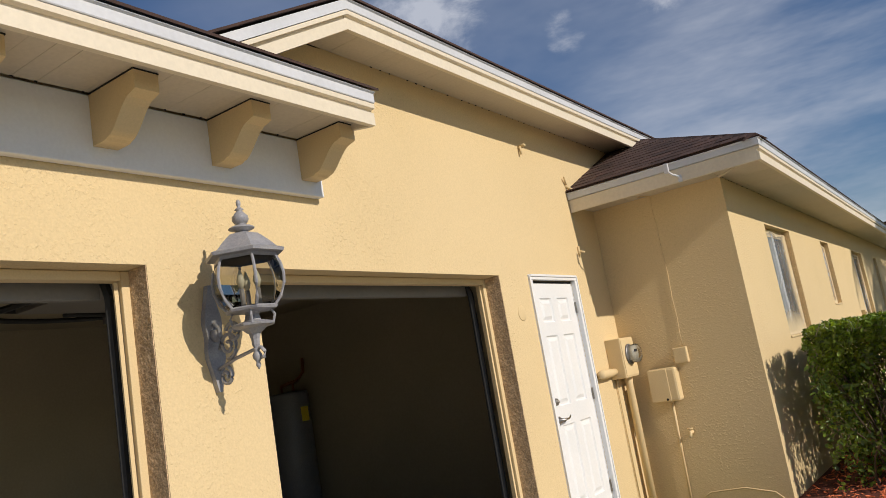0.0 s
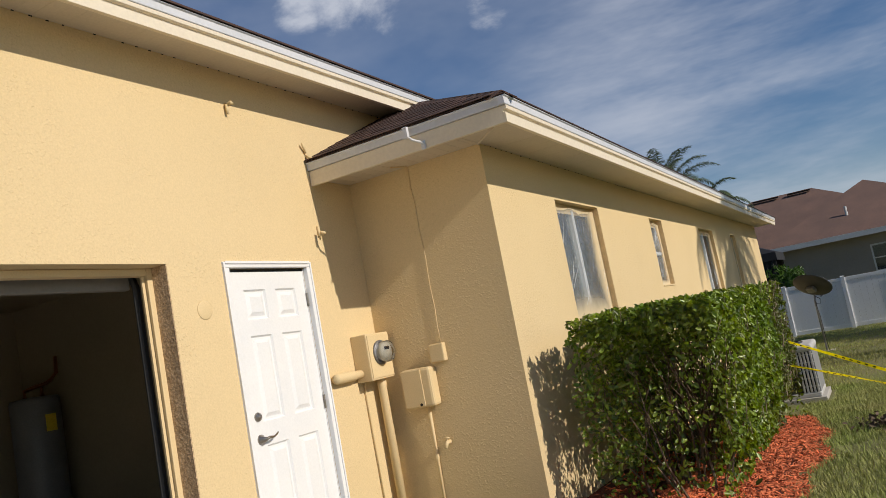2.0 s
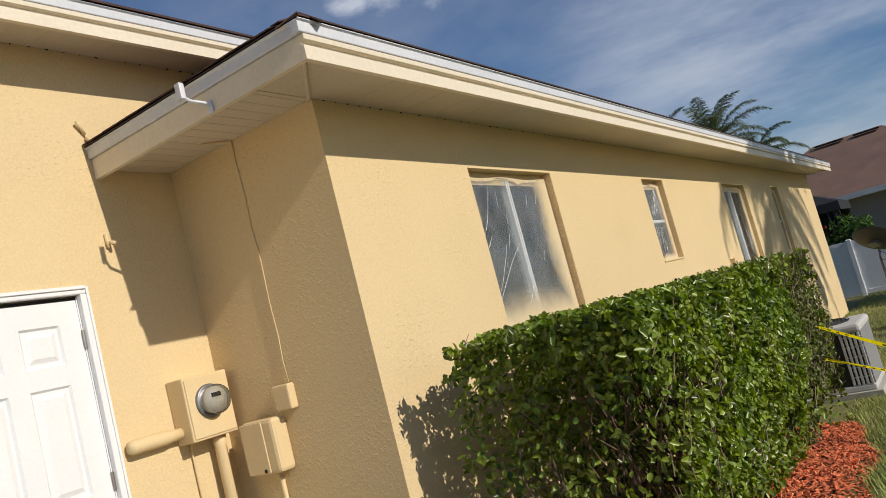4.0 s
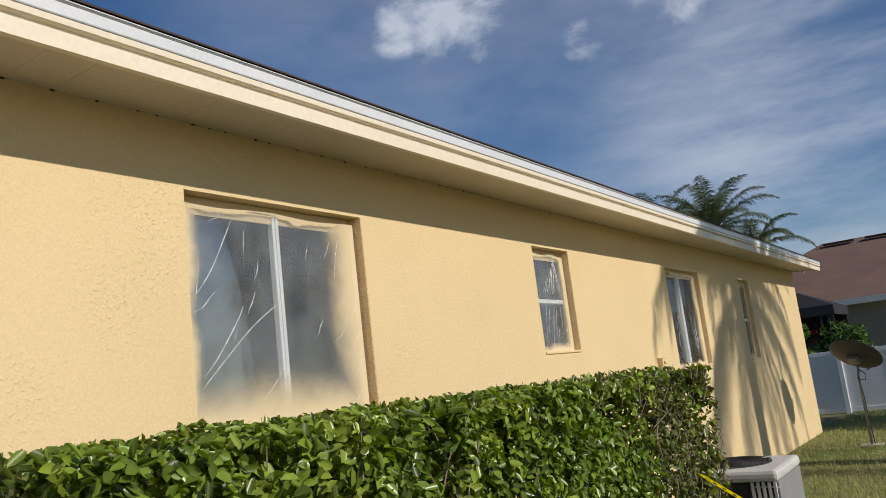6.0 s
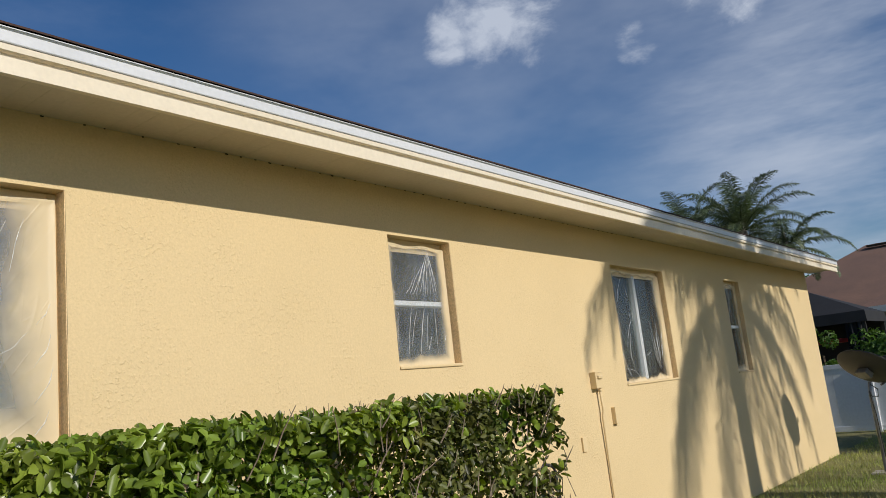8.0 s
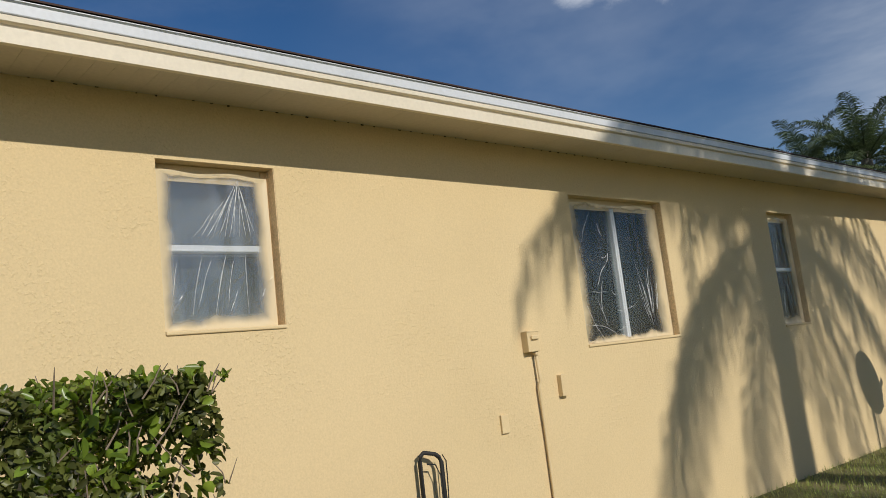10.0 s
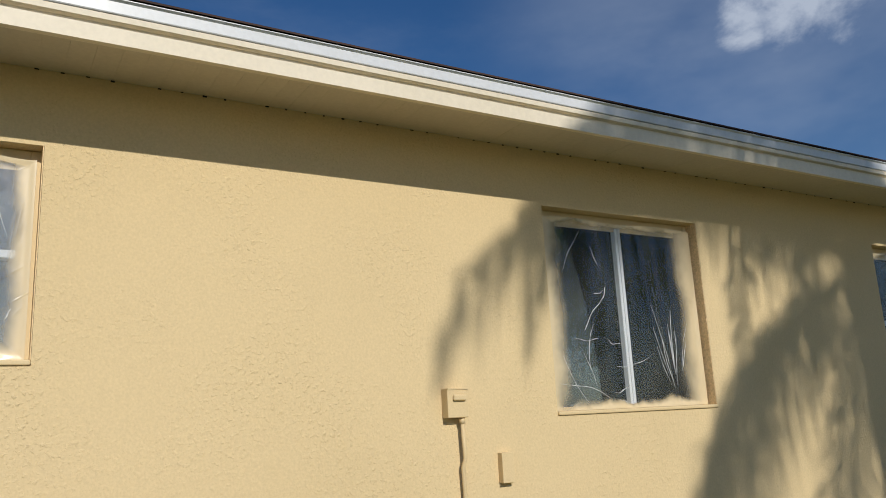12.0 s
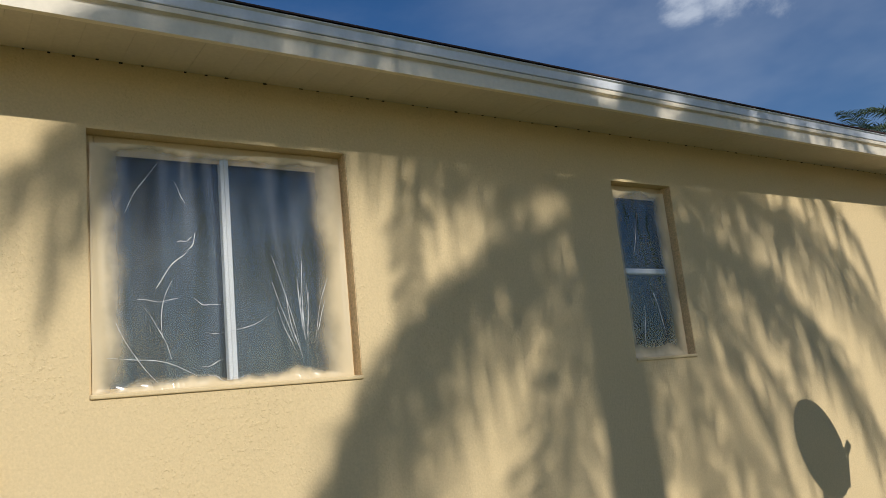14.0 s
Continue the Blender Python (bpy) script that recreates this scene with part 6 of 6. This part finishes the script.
for q in ((nwin[0], nwin[0] + 0.06, nwin[2], nwin[3]), (nwin[1] - 0.06, nwin[1], nwin[2], nwin[3]), (nwin[0] + 0.061, nwin[1] - 0.061, nwin[2], nwin[2] + 0.06),
          (nwin[0] + 0.061, nwin[1] - 0.061, nwin[3] - 0.06, nwin[3]), (nwin[0] + 0.061, nwin[1] - 0.061, 1.94, 1.98)):
    part("window_frame", bbox(q[0], q[1], 0.49, 0.56, q[2], q[3]), NTRIM, wn)
# Same dark sheet, painting the unlit inside of the neighbour's window.
part("window_blind", bbox(nwin[0], nwin[1], 0.655, 0.665, nwin[2], nwin[3]), ROOMDARK, wn)

# dark garden canopy behind the fence, with a red cushion seat under it
cn = empty("garden_canopy", (-3.35, 30.6, -0.47), "black cloth garden canopy behind the white fence", "canopy")
bm = bmesh.new()
apex = bm.verts.new((0, 0, 3.45))
rim = [bm.verts.new((x, y, 2.72)) for x, y in ((-1.5, -1.3), (1.5, -1.3), (1.5, 1.3), (-1.5, 1.3))]
low = [bm.verts.new((v.co.x * 1.01, v.co.y * 1.01, 2.45)) for v in rim]
for k in range(4):
    bm.faces.new((apex, rim[k], rim[(k + 1) % 4]))
    bm.faces.new((rim[k], low[k], low[(k + 1) % 4], rim[(k + 1) % 4]))
part("roof_cloth", bm, CANOPY, cn)
for sx in (-1.42, 1.42):
    for sy in (-1.22, 1.22):
        part("post", bbox(sx - 0.04, sx + 0.04, sy - 0.04, sy + 0.04, 0, 2.7), BLACK, cn)
for sx, y0, y1 in ((-1.4, -1.25, -0.2), (1.0, -1.25, -1.1)):
    bm = bmesh.new()
    cols = [(sx + 0.05 * k, y0 + 0.06 * math.sin(k * 1.7)) for k in range(9)]
    for (xa, ya), (xb, yb) in zip(cols, cols[1:]):
        bm.faces.new([bm.verts.new(p) for p in ((xa, ya, 0.1), (xb, yb, 0.1), (xb, yb, 2.5), (xa, ya, 2.5))])
    part("curtain", bm, CANOPY, cn, "black curtain")
part("back_cloth", bbox(-1.4, 1.4, 1.2, 1.23, 0.2, 2.5), CANOPY, cn)
sw = empty("swing_seat", (-3.2, 30.5, -0.47), "swing seat with red cloth canopy behind the fence", "swing seat")
part("shade", bbox(-0.75, 0.75, -0.5, 0.5, 2.02, 2.12, bevel=0.03), RED, sw, "red cloth shade")
part("seat", bbox(-0.7, 0.7, -0.3, 0.3, 0.45, 0.58, bevel=0.03), RED, sw, "red cushion")
for sx in (-0.72, 0.72):
    part("leg", bbox(sx - 0.025, sx + 0.025, -0.03, 0.03, 0, 2.02), BLACK, sw)


def shrub(x, y, z, r, hgt, seed, material, label, name="shrub"):
    g = np.random.default_rng(seed)
    o = empty(name, (x, y, z), label, "shrub")
    pts, nn = [], []
    for c in range(14):
        cc = g.normal(0, 1, 3) * np.array([r * 0.5, r * 0.5, hgt * 0.22]) + np.array([0, 0, hgt * 0.62])
        d = g.normal(0, 1, (130, 3))
        d /= np.linalg.norm(d, axis=1)[:, None]
        pts.append(cc + d * r * 0.45 * g.uniform(0.6, 1.0, (130, 1)))
        nn.append(d)
    lv = leaf_cloud("leaves", np.concatenate(pts), np.concatenate(nn) + np.array([0, 0, 0.5]), 0.11, 0.05, material, g)
    lv.parent = o
    lv["kind"] = "stuff"
    bm = bmesh.new()
    for k in range(7):
        e = g.normal(0, 1, 3) * np.array([r * 0.5, r * 0.5, 0.1]) + np.array([0, 0, hgt * 0.75])
        tube(bm, [(0.1 * e[0], 0.1 * e[1], -0.05), (0.5 * e[0], 0.4 * e[1], 0.5 * e[2]), tuple(e)], [0.03, 0.02, 0.008], 5)
    part("stems", bm, BARK, o)
    return o


shrub(-2.75, 28.7, -0.45, 0.5, 2.05, 1, SHRUB, "bright green leafy shrub behind the white fence")
shrub(-1.35, 28.9, -0.45, 0.5, 2.15, 2, SHRUB, "bright green leafy shrub behind the white fence")
shrub(-2.1, 29.3, -0.45, 0.6, 1.9, 6, SHRUB, "bright green leafy shrub behind the white fence")


# ---------------------------------------------------------------- feather palms
def palm(x, y, ground, trunk_h, fronds, length, seed, label, trunk_r=0.17, droop=1.0, leaflets=58, hang=(0.5, 1.1), limp=0.0):
    g = random.Random(seed)
    o = empty("palm_tree", (x, y, ground), label, "palm tree")
    bm = bmesh.new()
    n = 26
    tube(bm, [(0.06 * math.sin(k * 0.2), 0.05 * math.sin(k * 0.13), -0.1 + (trunk_h + 0.1) * k / n) for k in range(n + 1)],
         [trunk_r * (1.25 - 0.25 * min(1, k / 4)) * (1.03 if k % 2 else 0.98) * (1 - 0.12 * k / n) for k in range(n + 1)], 14)
    part("trunk", bm, PALMT, o, "ringed grey palm trunk", True)
    part("crownshaft", lathe(bmesh.new(), [(trunk_r * 0.95, trunk_h - 0.15), (trunk_r * 1.25, trunk_h + 0.15), (trunk_r * 0.9, trunk_h + 0.5), (0.05, trunk_h + 0.9)], (0, 0, 0), 12), PALMT, o, smooth=True)
    for az, el, ln in fronds(g):
        ln *= length
        az, el = radians(az), radians(el)
        side = Vector((-math.sin(az), math.cos(az), 0))
        p = Vector((0.1 * math.cos(az), 0.1 * math.sin(az), trunk_h + 0.35))
        pts, dirs, a = [], [], el
        m = 22
        for k in range(m + 1):
            s = k / m
            dv = Vector((math.cos(az) * math.cos(a), math.sin(az) * math.cos(a), math.sin(a)))
            pts.append(p.copy())
            dirs.append(dv)
            p = p + dv * ln / m
            a -= droop * (0.02 + 0.145 * s) * (1 if a > -1.35 else 0)
        fr = bmesh.new()
        tube(fr, pts, [0.028 * (1 - 0.85 * k / m) for k in range(m + 1)], 5)
        frond = part("frond", fr, FROND, o)
        vs, fs = [], []
        for k in range(leaflets):
            s = 0.10 + 0.9 * k / (leaflets - 1)
            i = min(int(s * m), m - 1)
            q = pts[i].lerp(pts[i + 1], s * m - i)
            dv = dirs[i]
            upv = side.cross(dv).normalized()
            if upv.z < 0:
                upv = -upv
            full = ln * 0.165 * (math.sin(math.pi * min(1.0, 0.22 + 0.78 * s)) ** 0.6 + 0.12)
            for sg in (-1, 1):
                out = (side * sg * g.uniform(0.75, 1.0) + dv * g.uniform(0.35, 0.7) + upv * g.uniform(-0.15, 0.45) - Vector((0, 0, limp))).normalized()
                ll = full * (g.uniform(0.65, 1.15) if limp else 1.0)
                e1 = q + out * ll * 0.45
                e2 = e1 + (out * 0.45 + Vector((0, 0, -1)) * g.uniform(*hang)).normalized() * ll * 0.6
                wv = dv * max(0.0145, 0.0036 * length) * (1.1 if limp else 1.0)
                b0 = len(vs)
                vs += [tuple(q - wv * 0.6), tuple(q + wv * 0.6), tuple(e1 + wv), tuple(e1 - wv), tuple(e2)]
                fs += [(b0, b0 + 1, b0 + 2, b0 + 3), (b0 + 3, b0 + 2, b0 + 4)]
        lo = raw_mesh("leaflets", vs, fs, FROND)
        lo.parent = frond
        lo["kind"] = "stuff"
    return o


def full_crown(count, top, low=12):
    def make(g):
        return [(360 * k * 0.381966 + g.uniform(-10, 10), top - (top + low) * k / count + g.uniform(-5, 5), g.uniform(0.85, 1.1)) for k in range(count)]
    return make


palm(-6.3, 36.0, -0.5, 6.0, full_crown(28, 84), 2.6, 2, "feather palm with arching green fronds behind the house", 0.14, 0.72, 90, (0.1, 0.5))
palm(-9.2, 39.0, -0.5, 6.6, full_crown(20, 80), 2.5, 5, "feather palm half hidden behind the roof", 0.14, 0.72, 90, (0.1, 0.5))
palm(-4.9, 35.6, -0.5, 5.05, full_crown(14, 60), 2.2, 9, "young feather palm behind the back fence", 0.11, 0.8, 90, (0.2, 0.6))
# queen palm on the lawn whose fronds shade the far end of the wing
def queen_crown(g):
    return full_crown(20, 44, 44)(g) + [(-97, 42, 1.0), (-90, 22, 1.05), (-78, -16, 0.9), (84, 40, 1.0), (92, 10, 1.0), (82, -8, 1.05), (75, -26, 1.0)]


palm(8.3, 18.07, ground_z(8.3, 18.07), 7.9, queen_crown, 4.3, 14, "tall queen palm with drooping fronds on the lawn", 0.27, 0.9, 92, (1.0, 2.2), 0.35)


# far trees beyond the neighbour's plot
def far_tree(x, y, z, r, hgt, seed, leaf=0.42, label="dark green broadleaf tree far behind the houses"):
    g = np.random.default_rng(seed)
    o = empty("tree", (x, y, z), label, "tree", "broadleaf trees")
    bm = tube(bmesh.new(), [(0, 0, -0.2), (0.1, 0, hgt * 0.4), (0.0, 0.1, hgt * 0.75)], [0.28, 0.2, 0.08], 8)
    part("trunk", bm, BARK, o)
    pts, nn = [], []
    many = 90 if leaf > 0.3 else 420
    for c in range(26):
        cc = g.normal(0, 1, 3) * np.array([r * 0.55, r * 0.55, hgt * 0.14]) + np.array([0, 0, hgt * 0.72])
        d = g.normal(0, 1, (many, 3))
        d /= np.linalg.norm(d, axis=1)[:, None]
        pts.append(cc + d * r * 0.32 * g.uniform(0.5, 1.0, (many, 1)))
        nn.append(d)
    lv = leaf_cloud("crown", np.concatenate(pts), np.concatenate(nn) + np.array([0, 0, 0.5]), leaf, leaf * 0.57, SHRUB, g)
    lv.parent = o
    lv["kind"] = "stuff"


far_tree(-12.0, 62.0, -0.5, 3.2, 6.6, 3)
far_tree(-19.0, 70.0, -0.5, 3.5, 7.5, 4)

# broadleaf tree on the next lawn, off the walk, that shades the far grass
far_tree(10.3, 23.9, -0.42, 2.7, 6.8, 8, 0.16, "green broadleaf tree on the side lawn")
